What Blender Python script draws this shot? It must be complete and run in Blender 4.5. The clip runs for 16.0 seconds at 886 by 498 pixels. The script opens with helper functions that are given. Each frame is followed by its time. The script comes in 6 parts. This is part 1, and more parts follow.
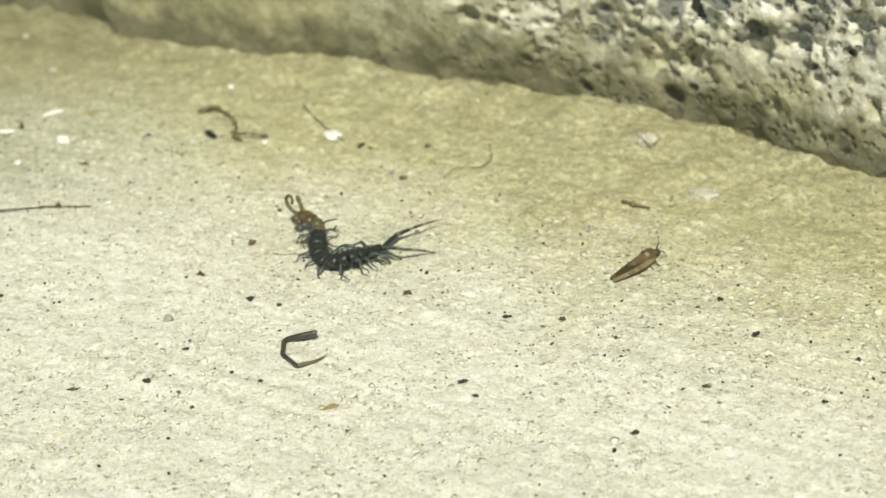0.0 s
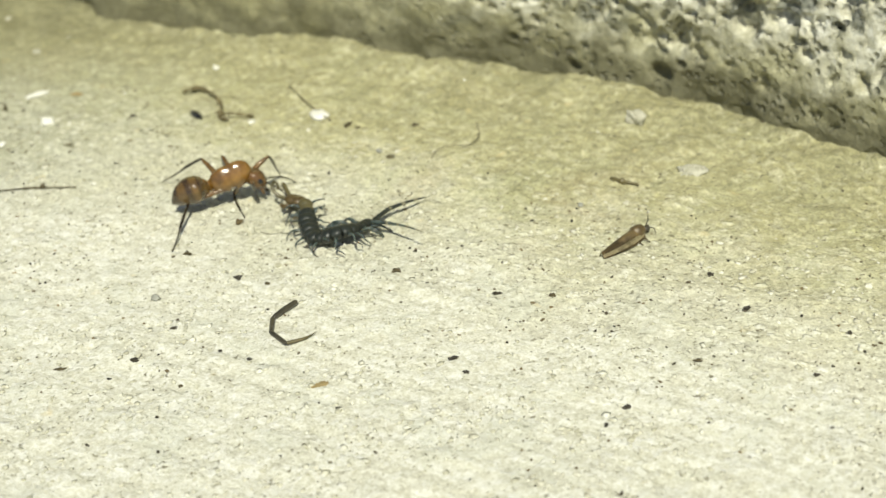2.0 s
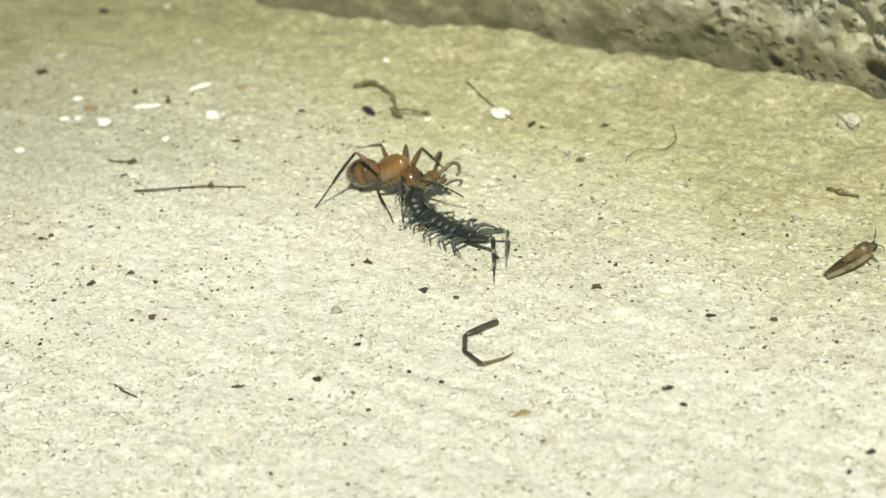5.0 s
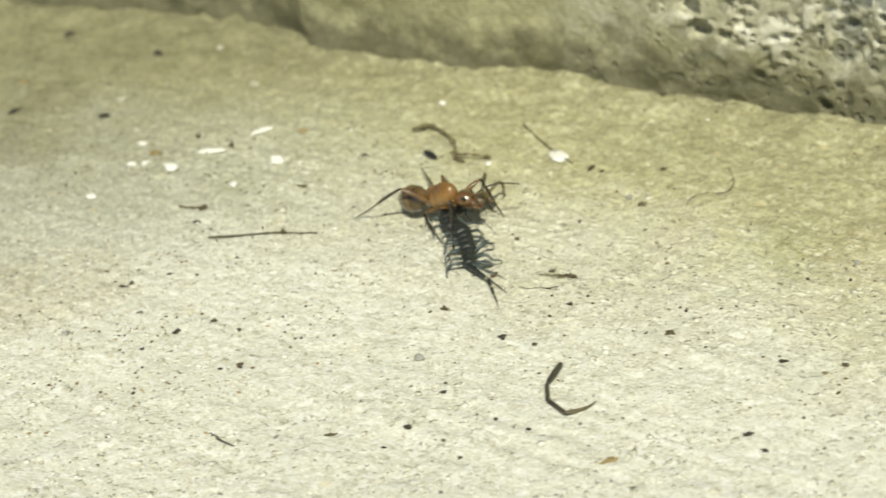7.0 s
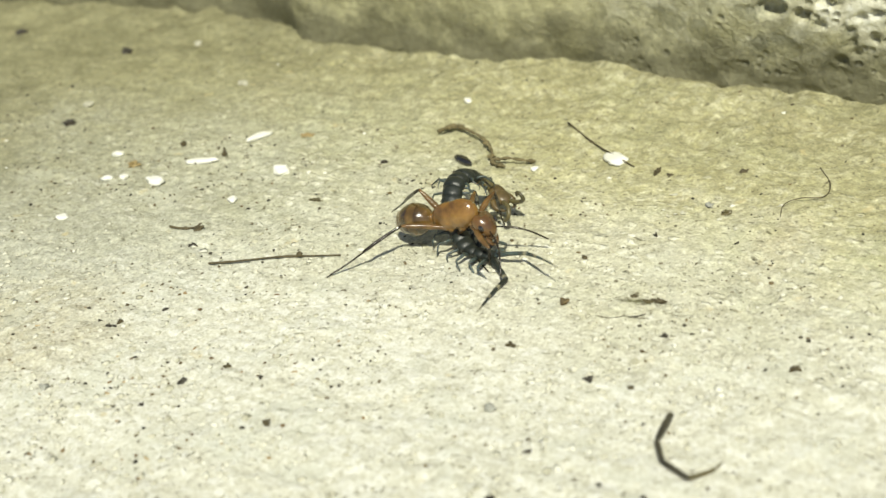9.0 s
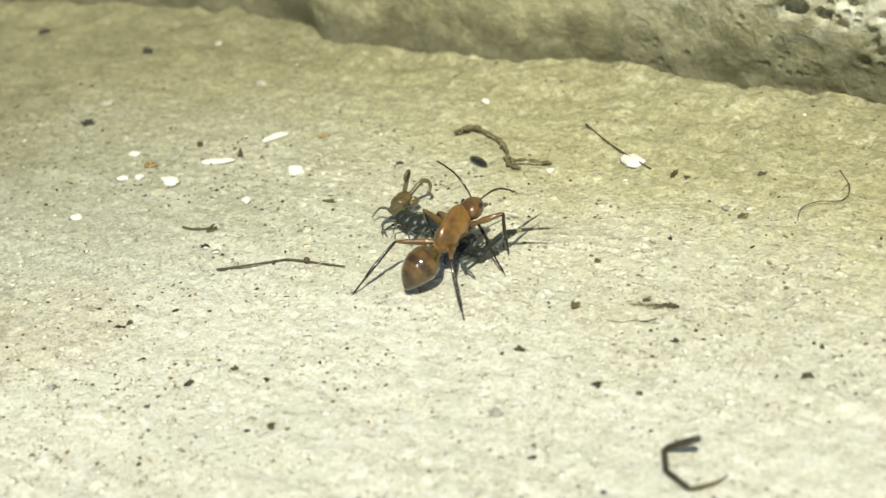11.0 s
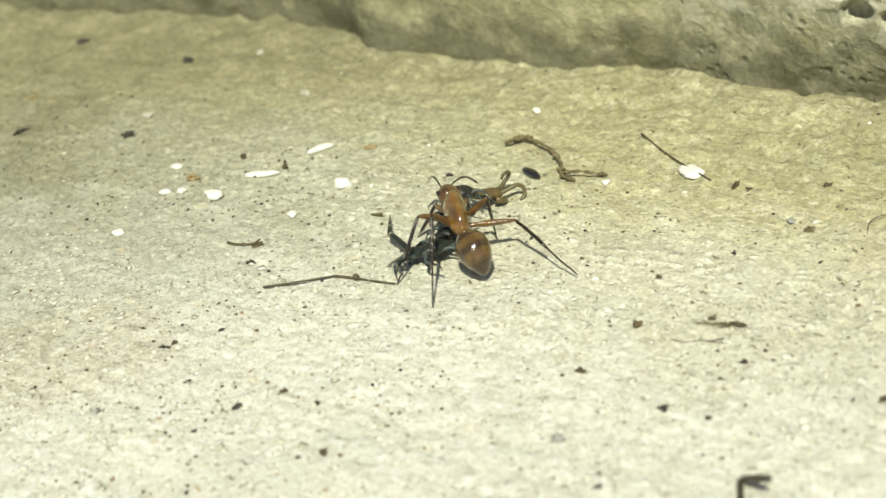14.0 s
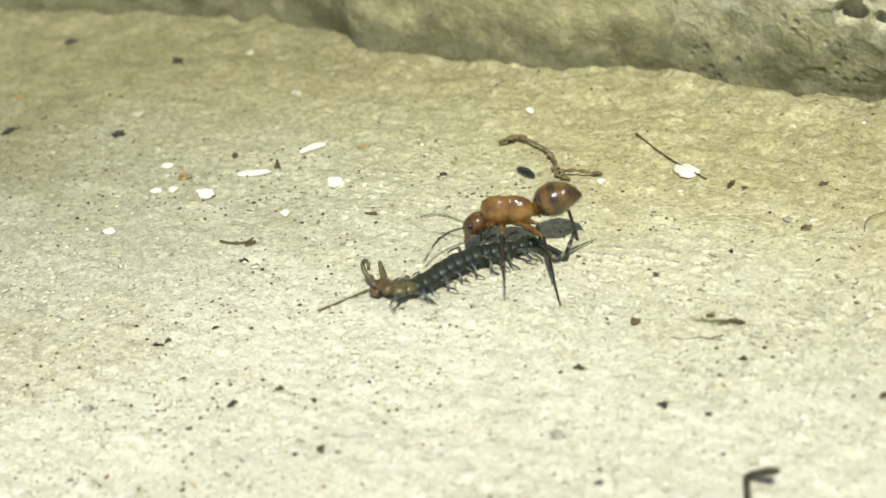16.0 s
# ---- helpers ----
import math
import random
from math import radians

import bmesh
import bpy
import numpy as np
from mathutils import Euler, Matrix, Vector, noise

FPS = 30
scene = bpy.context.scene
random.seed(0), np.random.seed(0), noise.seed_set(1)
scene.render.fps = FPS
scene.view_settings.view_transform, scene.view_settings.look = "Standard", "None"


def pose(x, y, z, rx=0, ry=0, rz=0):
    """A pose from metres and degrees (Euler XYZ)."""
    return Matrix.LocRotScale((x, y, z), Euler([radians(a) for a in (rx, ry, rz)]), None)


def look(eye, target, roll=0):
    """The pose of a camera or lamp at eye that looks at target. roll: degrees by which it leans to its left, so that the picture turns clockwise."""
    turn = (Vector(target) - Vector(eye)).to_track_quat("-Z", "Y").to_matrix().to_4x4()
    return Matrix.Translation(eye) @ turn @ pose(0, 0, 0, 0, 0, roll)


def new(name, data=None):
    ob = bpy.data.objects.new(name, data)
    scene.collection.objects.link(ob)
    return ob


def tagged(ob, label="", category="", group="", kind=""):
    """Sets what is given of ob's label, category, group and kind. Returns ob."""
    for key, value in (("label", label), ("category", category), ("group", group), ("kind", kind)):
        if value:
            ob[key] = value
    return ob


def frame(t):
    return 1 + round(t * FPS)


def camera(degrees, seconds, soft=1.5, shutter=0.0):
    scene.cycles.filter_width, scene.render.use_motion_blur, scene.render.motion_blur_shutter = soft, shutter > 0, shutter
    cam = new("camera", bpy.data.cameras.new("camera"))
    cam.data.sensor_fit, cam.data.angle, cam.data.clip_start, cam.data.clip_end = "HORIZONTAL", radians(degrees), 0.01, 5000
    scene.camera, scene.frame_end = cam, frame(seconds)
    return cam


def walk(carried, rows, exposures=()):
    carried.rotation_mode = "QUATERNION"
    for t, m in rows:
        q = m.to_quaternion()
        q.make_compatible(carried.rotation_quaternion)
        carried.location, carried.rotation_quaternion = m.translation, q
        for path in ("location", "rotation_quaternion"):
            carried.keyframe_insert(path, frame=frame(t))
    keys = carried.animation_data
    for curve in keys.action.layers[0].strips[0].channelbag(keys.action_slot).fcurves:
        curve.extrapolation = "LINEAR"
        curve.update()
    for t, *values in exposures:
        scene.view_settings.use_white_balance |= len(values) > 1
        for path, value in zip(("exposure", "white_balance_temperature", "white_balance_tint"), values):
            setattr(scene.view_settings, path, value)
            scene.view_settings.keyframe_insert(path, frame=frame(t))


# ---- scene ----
cam = camera(33.67, 16.0, 1.5, 0.5)
cam.data.dof.use_dof = True
cam.data.dof.focus_distance = 0.128
cam.data.dof.aperture_fstop = 45
PATH = [
    (0, (0.01599, -0.13693, 0.07087), (0.01968, -0.04978, 0.02197), -4.86),
    (0.5, (0.01557, -0.13738, 0.07036), (0.01904, -0.05045, 0.02106), -4.77),
    (1, (0.01549, -0.13750, 0.06948), (0.01945, -0.05068, 0.02003), -4.75),
    (1.5, (0.01486, -0.13719, 0.06869), (0.01939, -0.05048, 0.01908), -4.74),
    (2, (0.01545, -0.13680, 0.06956), (0.02014, -0.05010, 0.01995), -4.91),
    (2.5, (0.01410, -0.13517, 0.06941), (0.01762, -0.04825, 0.02009), -5.10),
    (3, (0.01068, -0.12936, 0.06798), (0.01142, -0.04241, 0.01858), -5.51),
    (3.5, (0.00855, -0.12586, 0.06722), (0.00748, -0.03907, 0.01756), -5.78),
    (4, (0.00851, -0.12569, 0.06658), (0.00630, -0.03896, 0.01685), -6.05),
    (6.3, (0.00822, -0.12562, 0.06649), (0.00481, -0.03881, 0.01697), -6.34),
    (6.5, (0.00809, -0.12633, 0.06713), (0.00470, -0.03951, 0.01761), -6.43),
    (7, (0.00155, -0.12761, 0.07289), (-0.00120, -0.04067, 0.02356), -6.66),
    (7.5, (-0.00475, -0.12003, 0.07060), (-0.00445, -0.03317, 0.02104), -6.42),
    (8, (-0.00882, -0.11119, 0.06593), (-0.00654, -0.02450, 0.01613), -6.37),
    (8.5, (-0.00990, -0.10565, 0.06341), (-0.00752, -0.01880, 0.01390), -6.49),
    (9, (-0.00930, -0.10520, 0.06260), (-0.00722, -0.01811, 0.01349), -6.37),
    (9.2, (-0.01006, -0.10569, 0.06270), (-0.00805, -0.01863, 0.01354), -6.30),
    (11.3, (-0.00666, -0.10418, 0.06196), (-0.00779, -0.01686, 0.01324), -7.06),
    (11.5, (-0.00781, -0.10469, 0.06239), (-0.00918, -0.01727, 0.01385), -7.11),
    (12, (-0.00814, -0.10397, 0.06226), (-0.00993, -0.01661, 0.01363), -7.55),
    (12.5, (-0.00829, -0.10437, 0.06200), (-0.01037, -0.01693, 0.01353), -7.79),
    (13, (-0.00655, -0.10178, 0.06264), (-0.00890, -0.01433, 0.01419), -7.78),
    (13.5, (-0.00692, -0.10016, 0.06059), (-0.00987, -0.01270, 0.01219), -7.81),
    (14, (-0.00864, -0.09988, 0.06095), (-0.01138, -0.01240, 0.01257), -7.86),
    (14.5, (-0.01025, -0.09918, 0.05990), (-0.01235, -0.01145, 0.01195), -7.87),
    (15, (-0.01176, -0.09920, 0.06086), (-0.01351, -0.01136, 0.01311), -7.82),
    (15.5, (-0.01124, -0.09986, 0.06024), (-0.01271, -0.01197, 0.01257), -7.48),
    (16, (-0.01014, -0.09971, 0.05977), (-0.01138, -0.01192, 0.01191), -7.30),
]
walk(cam, [(t, look(eye, target, roll)) for t, eye, target, roll in PATH], [(0, 0.0), (1.5, 0.04), (3, 0.01), (4, 0.07), (6.5, 0.04), (7, -0.02), (7.5, 0.11), (8, 0.24), (8.5, 0.1), (11.5, 0.09), (13.5, 0.15), (14.5, 0.11), (16, 0.14)])

# ---- light: high sun, open sky ----
world = bpy.data.worlds.new("world")
scene.world = world
world.use_nodes = True
wn = world.node_tree
sky = wn.nodes.new("ShaderNodeTexSky")
sky.sky_type = "NISHITA"
sky.sun_disc = False
sky.sun_elevation = radians(53)
sky.sun_rotation = radians(180)
wn.links.new(sky.outputs["Color"], wn.nodes["Background"].inputs["Color"])
wn.nodes["Background"].inputs["Strength"].default_value = 0.07
sun = new("sun", bpy.data.lights.new("sun", "SUN"))
sun.data.energy = 5.0
sun.data.angle = radians(2.0)
sun.data.color = (0.985, 0.97, 0.80)
sun.matrix_world = look((-0.02, -0.60, 0.80), (0.0, 0.0, 0.0))

MM = 0.001


# ---- noise and mesh helpers ----
def lattice(x, y, z, seed):
    """Smooth value noise in -1..1 on arrays of coordinates."""
    def rand(i, j, k):
        h = (i * 374761393 + j * 668265263 + k * 1274126177 + seed * 2246822519) & 0xFFFFFFFF
        h = ((h ^ (h >> 13)) * 1274126177) & 0xFFFFFFFF
        return ((h ^ (h >> 16)) & 0xFFFF) / 32767.5 - 1.0
    i, j, k = (np.floor(v).astype(np.int64) for v in (x, y, z))
    u, v, w = (a - np.floor(a) for a in (x, y, z))
    u, v, w = (a * a * (3 - 2 * a) for a in (u, v, w))
    out = 0
    for a in (0, 1):
        for b in (0, 1):
            for c in (0, 1):
                out = out + rand(i + a, j + b, k + c) * (u if a else 1 - u) * (v if b else 1 - v) * (w if c else 1 - w)
    return out


def fbm(x, y, z, size, octaves, seed, gain=0.5):
    """Layered noise; size: the largest bump, in the unit of the coordinates."""
    out, amp = 0, 1.0
    for n in range(octaves):
        f = 2.0 ** n / size
        out = out + amp * lattice(x * f + 37.1 * n, y * f + 11.7 * n, z * f, seed + n)
        amp *= gain
    return out


def grid_mesh(name, verts, rows, cols):
    """A smooth sheet from a rows x cols array of points in mm."""
    idx = np.arange(rows * cols).reshape(rows, cols)
    quads = np.stack([idx[:-1, :-1], idx[:-1, 1:], idx[1:, 1:], idx[1:, :-1]], -1).reshape(-1, 4)
    me = bpy.data.meshes.new(name)
    me.vertices.add(rows * cols)
    me.vertices.foreach_set("co", (verts.reshape(-1, 3) * MM).astype(np.float32).ravel())
    me.loops.add(quads.size)
    me.loops.foreach_set("vertex_index", quads.astype(np.int32).ravel())
    me.polygons.add(len(quads))
    me.polygons.foreach_set("loop_start", np.arange(0, quads.size, 4, dtype=np.int32))
    me.polygons.foreach_set("use_smooth", np.ones(len(quads), bool))
    me.update(calc_edges=True)
    me.validate()
    return me


def finish(bm, name, material, smooth=True):
    me = bpy.data.meshes.new(name)
    bmesh.ops.recalc_face_normals(bm, faces=bm.faces)
    for f in bm.faces:
        f.smooth = smooth
    bm.to_mesh(me)
    bm.free()
    for m in material if isinstance(material, (list, tuple)) else [material]:
        me.materials.append(m)
    return me


def part(name, bm, material, parent=None, label="", m=None):
    """Links a bmesh, in metres, as one mesh object under a thing or a part."""
    ob = new(name, bm if isinstance(bm, bpy.types.Mesh) else finish(bm, name, material))
    ob.parent = parent
    if m is not None:
        ob.matrix_basis = m
    return tagged(ob, label)


def ring_tube(bm, centres, radii, sides=10, flat=1.0, up=(0, 0, 1), jitter=0.0, rng=None):
    """A closed tube through points in mm, with a radius each. flat: height against width."""
    cs = [Vector(c) for c in centres]
    rings = []
    side = None
    for n, c in enumerate(cs):
        along = (cs[min(n + 1, len(cs) - 1)] - cs[max(n - 1, 0)]).normalized()
        if side is None:
            side = along.cross(Vector(up))
            if side.length < 1e-3:
                side = along.cross(Vector((0, 1, 0)))
        side = (side - along * side.dot(along)).normalized()
        top = side.cross(along)
        ring = []
        for k in range(sides):
            a = 2 * math.pi * k / sides
            r = radii[n] * (1 + (rng.uniform(-jitter, jitter) if rng else 0))
            ring.append(bm.verts.new((c + side * (r * math.cos(a)) + top * (r * flat * math.sin(a))) * MM))
        rings.append(ring)
    for a, b in zip(rings, rings[1:]):
        for k in range(sides):
            bm.faces.new((a[k], a[(k + 1) % sides], b[(k + 1) % sides], b[k]))
    bm.faces.new(rings[0][::-1])
    bm.faces.new(rings[-1])
    return bm


def curve_points(points, steps=6):
    """Catmull-Rom through points, as a list of vectors."""
    p = [Vector(q) for q in points]
    p = [2 * p[0] - p[1]] + p + [2 * p[-1] - p[-2]]
    out = []
    for n in range(1, len(p) - 2):
        a, b, c, d = p[n - 1:n + 3]
        for k in range(steps):
            u = k / steps
            out.append(0.5 * (2 * b + (c - a) * u + (2 * a - 5 * b + 4 * c - d) * u * u + (3 * b - a - 3 * c + d) * u ** 3))
    return out + [p[-2]]


def blob(bm, size, centre=(0, 0, 0), rough=0.0, seed=0, sub=3, shape=None):
    """An ellipsoid in mm, roughened or reshaped."""
    made = bmesh.ops.create_icosphere(bm, subdivisions=sub, radius=1.0)["verts"]
    for v in made:
        c = v.co.copy()
        if shape:
            c = Vector(shape(c))
        if rough:
            c *= 1 + rough * noise.noise(v.co * 1.3 + Vector((seed * 3.7, seed, -seed))) + 0.5 * rough * noise.noise(v.co * 3.1 + Vector((seed, 0, seed)))
        v.co = Vector((c.x * size[0] + centre[0], c.y * size[1] + centre[1], c.z * size[2] + centre[2])) * MM
    return bm


# ---- materials ----
class Nodes:
    """A short way to write a node material."""

    def __init__(self, name):
        self.mat = bpy.data.materials.new(name)
        self.mat.use_nodes = True
        self.tree = self.mat.node_tree
        self.bsdf = self.tree.nodes["Principled BSDF"]
        self.coord = self.add("ShaderNodeTexCoord")

    def add(self, kind, **values):
        n = self.tree.nodes.new(kind)
        for key, value in values.items():
            if key in ("blend_type", "data_type", "operation", "feature", "noise_dimensions", "interpolation_type", "use_clamp"):
                if key == "blend_type":
                    n.blend_type = value
                elif key == "data_type":
                    n.data_type = value
                elif key == "operation":
                    n.operation = value
                elif key == "feature":
                    n.feature = value
            else:
                n.inputs[key.replace("_", " ")].default_value = value
        return n

    def link(self, a, b):
        self.tree.links.new(a, b)
        return self

    def noise(self, scale, detail=4.0, rough=0.55, warp=0.0):
        n = self.add("ShaderNodeTexNoise", Scale=scale, Detail=detail, Roughness=rough, Distortion=warp)
        self.link(self.coord.outputs["Object"], n.inputs["Vector"])
        return n.outputs["Fac"]

    def ramp(self, fac, *stops):
        n = self.tree.nodes.new("ShaderNodeValToRGB")
        e = n.color_ramp.elements
        while len(e) < len(stops):
            e.new(0.5)
        for el, (pos, col) in zip(e, stops):
            el.position = pos
            el.color = (*col, 1) if isinstance(col, tuple) else (col, col, col, 1)
        self.link(fac, n.inputs["Fac"])
        return n.outputs["Color"]

    def mix(self, fac, a, b, kind="MIX"):
        n = self.tree.nodes.new("ShaderNodeMix")
        n.data_type, n.blend_type = "RGBA", kind
        for slot, v in ((0, fac), (6, a), (7, b)):
            if isinstance(v, (int, float)):
                n.inputs[slot].default_value = v
            elif isinstance(v, tuple):
                n.inputs[slot].default_value = (*v, 1)
            else:
                self.link(v, n.inputs[slot])
        return n.outputs[2]

    def math(self, op, a, b=0.0):
        n = self.tree.nodes.new("ShaderNodeMath")
        n.operation = op
        for slot, v in ((0, a), (1, b)):
            if isinstance(v, (int, float)):
                n.inputs[slot].default_value = v
            else:
                self.link(v, n.inputs[slot])
        return n.outputs[0]

    def bump(self, height, distance, strength=1.0, under=None):
        n = self.add("ShaderNodeBump", Distance=distance, Strength=strength)
        self.link(height, n.inputs["Height"])
        if under is not None:
            self.link(under, n.inputs["Normal"])
        return n.outputs["Normal"]

    def done(self, color, rough=0.5, normal=None, metal=0.0, coat=0.0, spec=0.5, sss=0.0, sss_color=None, radius=0.0005, trans=0.0):
        b = self.bsdf.inputs
        for key, v in (("Base Color", color), ("Roughness", rough)):
            if isinstance(v, tuple):
                b[key].default_value = (*v, 1)
            elif isinstance(v, (int, float)):
                b[key].default_value = v
            else:
                self.link(v, b[key])
        b["Metallic"].default_value = metal
        b["Coat Weight"].default_value = coat
        b["Coat Roughness"].default_value = 0.04
        b["Specular IOR Level"].default_value = spec
        b["Transmission Weight"].default_value = trans
        if sss:
            b["Subsurface Weight"].default_value = sss
            b["Subsurface Radius"].default_value = (1.0, 0.5, 0.2)
            b["Subsurface Scale"].default_value = radius
        if normal is not None:
            self.link(normal, b["Normal"])
        return self.mat


def concrete_ground():
    """Worn pale concrete: cream where swept, olive with dirt along the wall, a bluish damp patch; sandy grain."""
    n = Nodes("worn_concrete")
    sep = n.add("ShaderNodeSeparateXYZ")
    n.link(n.coord.outputs["Object"], sep.inputs["Vector"])
    x, y = sep.outputs["X"], sep.outputs["Y"]
    # distance in towards the wall, broken up by noise
    near = n.math("ADD", n.math("MULTIPLY", x, 0.585), n.math("MULTIPLY", y, 0.81))
    wob = n.math("MULTIPLY", n.math("SUBTRACT", n.noise(45, 5, 0.6, 0.4), 0.5), 0.036)
    wob = n.math("ADD", wob, n.math("MULTIPLY", n.math("SUBTRACT", n.noise(330, 4, 0.65), 0.5), 0.014))
    edge = n.math("ADD", near, wob)
    dirt = n.ramp(n.math("ADD", n.math("MULTIPLY", edge, 34.0), 0.36), (0.0, 0.0), (1.0, 1.0))
    deep = n.ramp(n.math("ADD", n.math("MULTIPLY", edge, 26.0), -0.30), (0.0, 0.0), (1.0, 1.0))
    # the dirt belongs to the wall's foot and thins out on the open ground
    far = n.math("ADD", n.math("ADD", n.math("MULTIPLY", x, x), n.math("MULTIPLY", y, y)), n.math("MULTIPLY", n.math("SUBTRACT", n.noise(6, 5, 0.6), 0.5), 0.5))
    foot = n.ramp(far, (0.3, 1.0), (0.65, 0.0))
    dirt, deep = n.math("MULTIPLY", dirt, foot), n.math("MULTIPLY", deep, foot)
    base = n.ramp(n.noise(230, 7, 0.7, 0.3), (0.28, (0.55, 0.532, 0.431)), (0.5, (0.60, 0.585, 0.488)), (0.72, (0.645, 0.634, 0.541)))
    stain = n.ramp(n.noise(210, 7, 0.7, 0.5), (0.28, (0.30, 0.277, 0.143)), (0.52, (0.40, 0.377, 0.212)), (0.75, (0.52, 0.497, 0.314)))
    grime = n.ramp(n.noise(150, 6, 0.65, 0.5), (0.3, (0.17, 0.158, 0.078)), (0.7, (0.30, 0.282, 0.15)))
    moss = n.ramp(n.noise(95, 4, 0.6, 0.5), (0.5, 0.0), (0.62, 0.5))
    stain = n.mix(moss, stain, (0.36, 0.365, 0.215))
    rusty = n.ramp(n.noise(75, 5, 0.6, 0.5), (0.56, 0.0), (0.68, 0.45))
    stain = n.mix(rusty, stain, (0.40, 0.335, 0.20))
    col = n.mix(deep, n.mix(dirt, base, stain), grime)
    # bluish damp patch
    gx = n.math("POWER", n.math("MULTIPLY", n.math("ADD", x, 0.042), 22.0), 2.0)
    gy = n.math("POWER", n.math("MULTIPLY", n.math("SUBTRACT", y, 0.026), 34.0), 2.0)
    darker = n.math("SUBTRACT", 1.0, n.math("ADD", n.math("ADD", gx, gy), n.math("MULTIPLY", wob, 25.0)))
    col = n.mix(n.math("MULTIPLY", n.ramp(darker, (0.0, 0.0), (0.8, 1.0)), 0.5), col, n.ramp(n.noise(260, 6, 0.7), (0.3, (0.265, 0.272, 0.205)), (0.7, (0.42, 0.43, 0.345))))
    # tan patch with rust in its joints
    tx = n.math("POWER", n.math("MULTIPLY", n.math("ADD", x, 0.044), 62.0), 2.0)
    ty = n.math("POWER", n.math("MULTIPLY", n.math("SUBTRACT", y, 0.001), 75.0), 2.0)
    tan_patch = n.math("SUBTRACT", 1.15, n.math("ADD", n.math("ADD", tx, ty), n.math("MULTIPLY", n.noise(420, 5, 0.7), 1.1)))
    col = n.mix(n.math("MULTIPLY", n.ramp(tan_patch, (0.0, 0.0), (0.5, 1.0)), 0.6), col, n.ramp(n.noise(700, 5, 0.7), (0.36, (0.30, 0.25, 0.135)), (0.6, (0.52, 0.485, 0.345))))
    # bluish-grey worn streaks among the cream
    long = n.add("ShaderNodeMapping", Rotation=(0, 0, -0.60), Scale=(15.0, 1.0, 1.0))
    long.vector_type = "TEXTURE"
    n.link(n.coord.outputs["Object"], long.inputs["Vector"])
    streak = n.add("ShaderNodeTexNoise", Scale=620.0, Detail=5.0, Roughness=0.6, Distortion=0.25)
    n.link(long.outputs["Vector"], streak.inputs["Vector"])
    col = n.mix(n.math("MULTIPLY", n.ramp(streak.outputs["Fac"], (0.5, 0.0), (0.68, 1.0)), 0.35), col, n.mix(dirt, (0.53, 0.515, 0.40), (0.33, 0.315, 0.18)))
    # trowel lines, plainest on the open side
    swept = n.math("MULTIPLY", n.ramp(n.math("ADD", n.math("MULTIPLY", x, 22.0), 0.35), (0.0, 0.25), (1.0, 1.0)), n.math("SUBTRACT", 1.0, n.math("MULTIPLY", dirt, 0.6)))
    col = n.mix(n.math("MULTIPLY", swept, 0.75), col, n.ramp(streak.outputs["Fac"], (0.34, 0.40), (0.5, 0.5), (0.66, 0.62)), "OVERLAY")
    # the lie of the grain
    bent = n.add("ShaderNodeVectorMath", operation="MULTIPLY_ADD")
    soft = n.add("ShaderNodeTexNoise", Scale=900.0, Detail=3.0)
    n.link(n.coord.outputs["Object"], soft.inputs["Vector"])
    n.link(soft.outputs["Color"], bent.inputs[0])
    bent.inputs[1].default_value = (0.0007, 0.0007, 0.0007)
    lie = n.add("ShaderNodeMapping", Rotation=(0, 0, -0.73), Scale=(1.7, 1.0, 1.0))
    lie.vector_type = "TEXTURE"
    n.link(n.coord.outputs["Object"], lie.inputs["Vector"])
    n.link(lie.outputs["Vector"], bent.inputs[2])
    coarse = n.ramp(n.math("ADD", n.math("MULTIPLY", n.math("ABSOLUTE", n.math("SUBTRACT", near, 0.008)), -45.0), n.math("MULTIPLY", n.noise(120, 4, 0.6), 1.9)), (0.15, 0.0), (0.6, 1.0))
    chips = n.add("ShaderNodeTexVoronoi", Scale=1150.0)
    n.link(bent.outputs["Vector"], chips.inputs["Vector"])
    chip_tone = n.add("ShaderNodeSeparateColor")
    n.link(chips.outputs["Color"], chip_tone.inputs["Color"])
    chip = n.math("MULTIPLY", n.ramp(chips.outputs["Distance"], (0.25, 1.0), (0.42, 0.0)), n.ramp(chip_tone.outputs["Red"], (0.55, 0.0), (0.62, 1.0)))
    pit = n.math("MULTIPLY", n.ramp(chips.outputs["Distance"], (0.14, 1.0), (0.30, 0.0)), n.ramp(chip_tone.outputs["Green"], (0.82, 0.0), (0.86, 1.0)))
    chip, pit = n.math("MULTIPLY", chip, coarse), n.math("MULTIPLY", pit, coarse)
    col = n.mix(n.math("MULTIPLY", chip, 0.55), col, n.mix(dirt, (0.80, 0.79, 0.71), (0.66, 0.64, 0.47)))
    col = n.mix(n.math("MULTIPLY", pit, 0.8), col, (0.16, 0.145, 0.08))
    clump = n.math("MULTIPLY", n.ramp(n.noise(1000, 6, 0.68, 0.35), (0.46, 0.0), (0.60, 1.0)), n.ramp(n.noise(150, 4, 0.65), (0.4, 0.3), (0.58, 1.0)))
    col = n.mix(n.math("MULTIPLY", clump, 0.6), col, n.mix(dirt, (0.71, 0.70, 0.615), (0.57, 0.547, 0.374)))
    # broad stains on the open ground all around
    broad = n.ramp(n.noise(7.0, 5, 0.6, 0.4), (0.5, 0.0), (0.68, 0.6))
    out = n.math("SUBTRACT", n.math("MULTIPLY", n.math("ADD", n.math("MULTIPLY", x, x), n.math("MULTIPLY", y, y)), 30.0), 0.4)
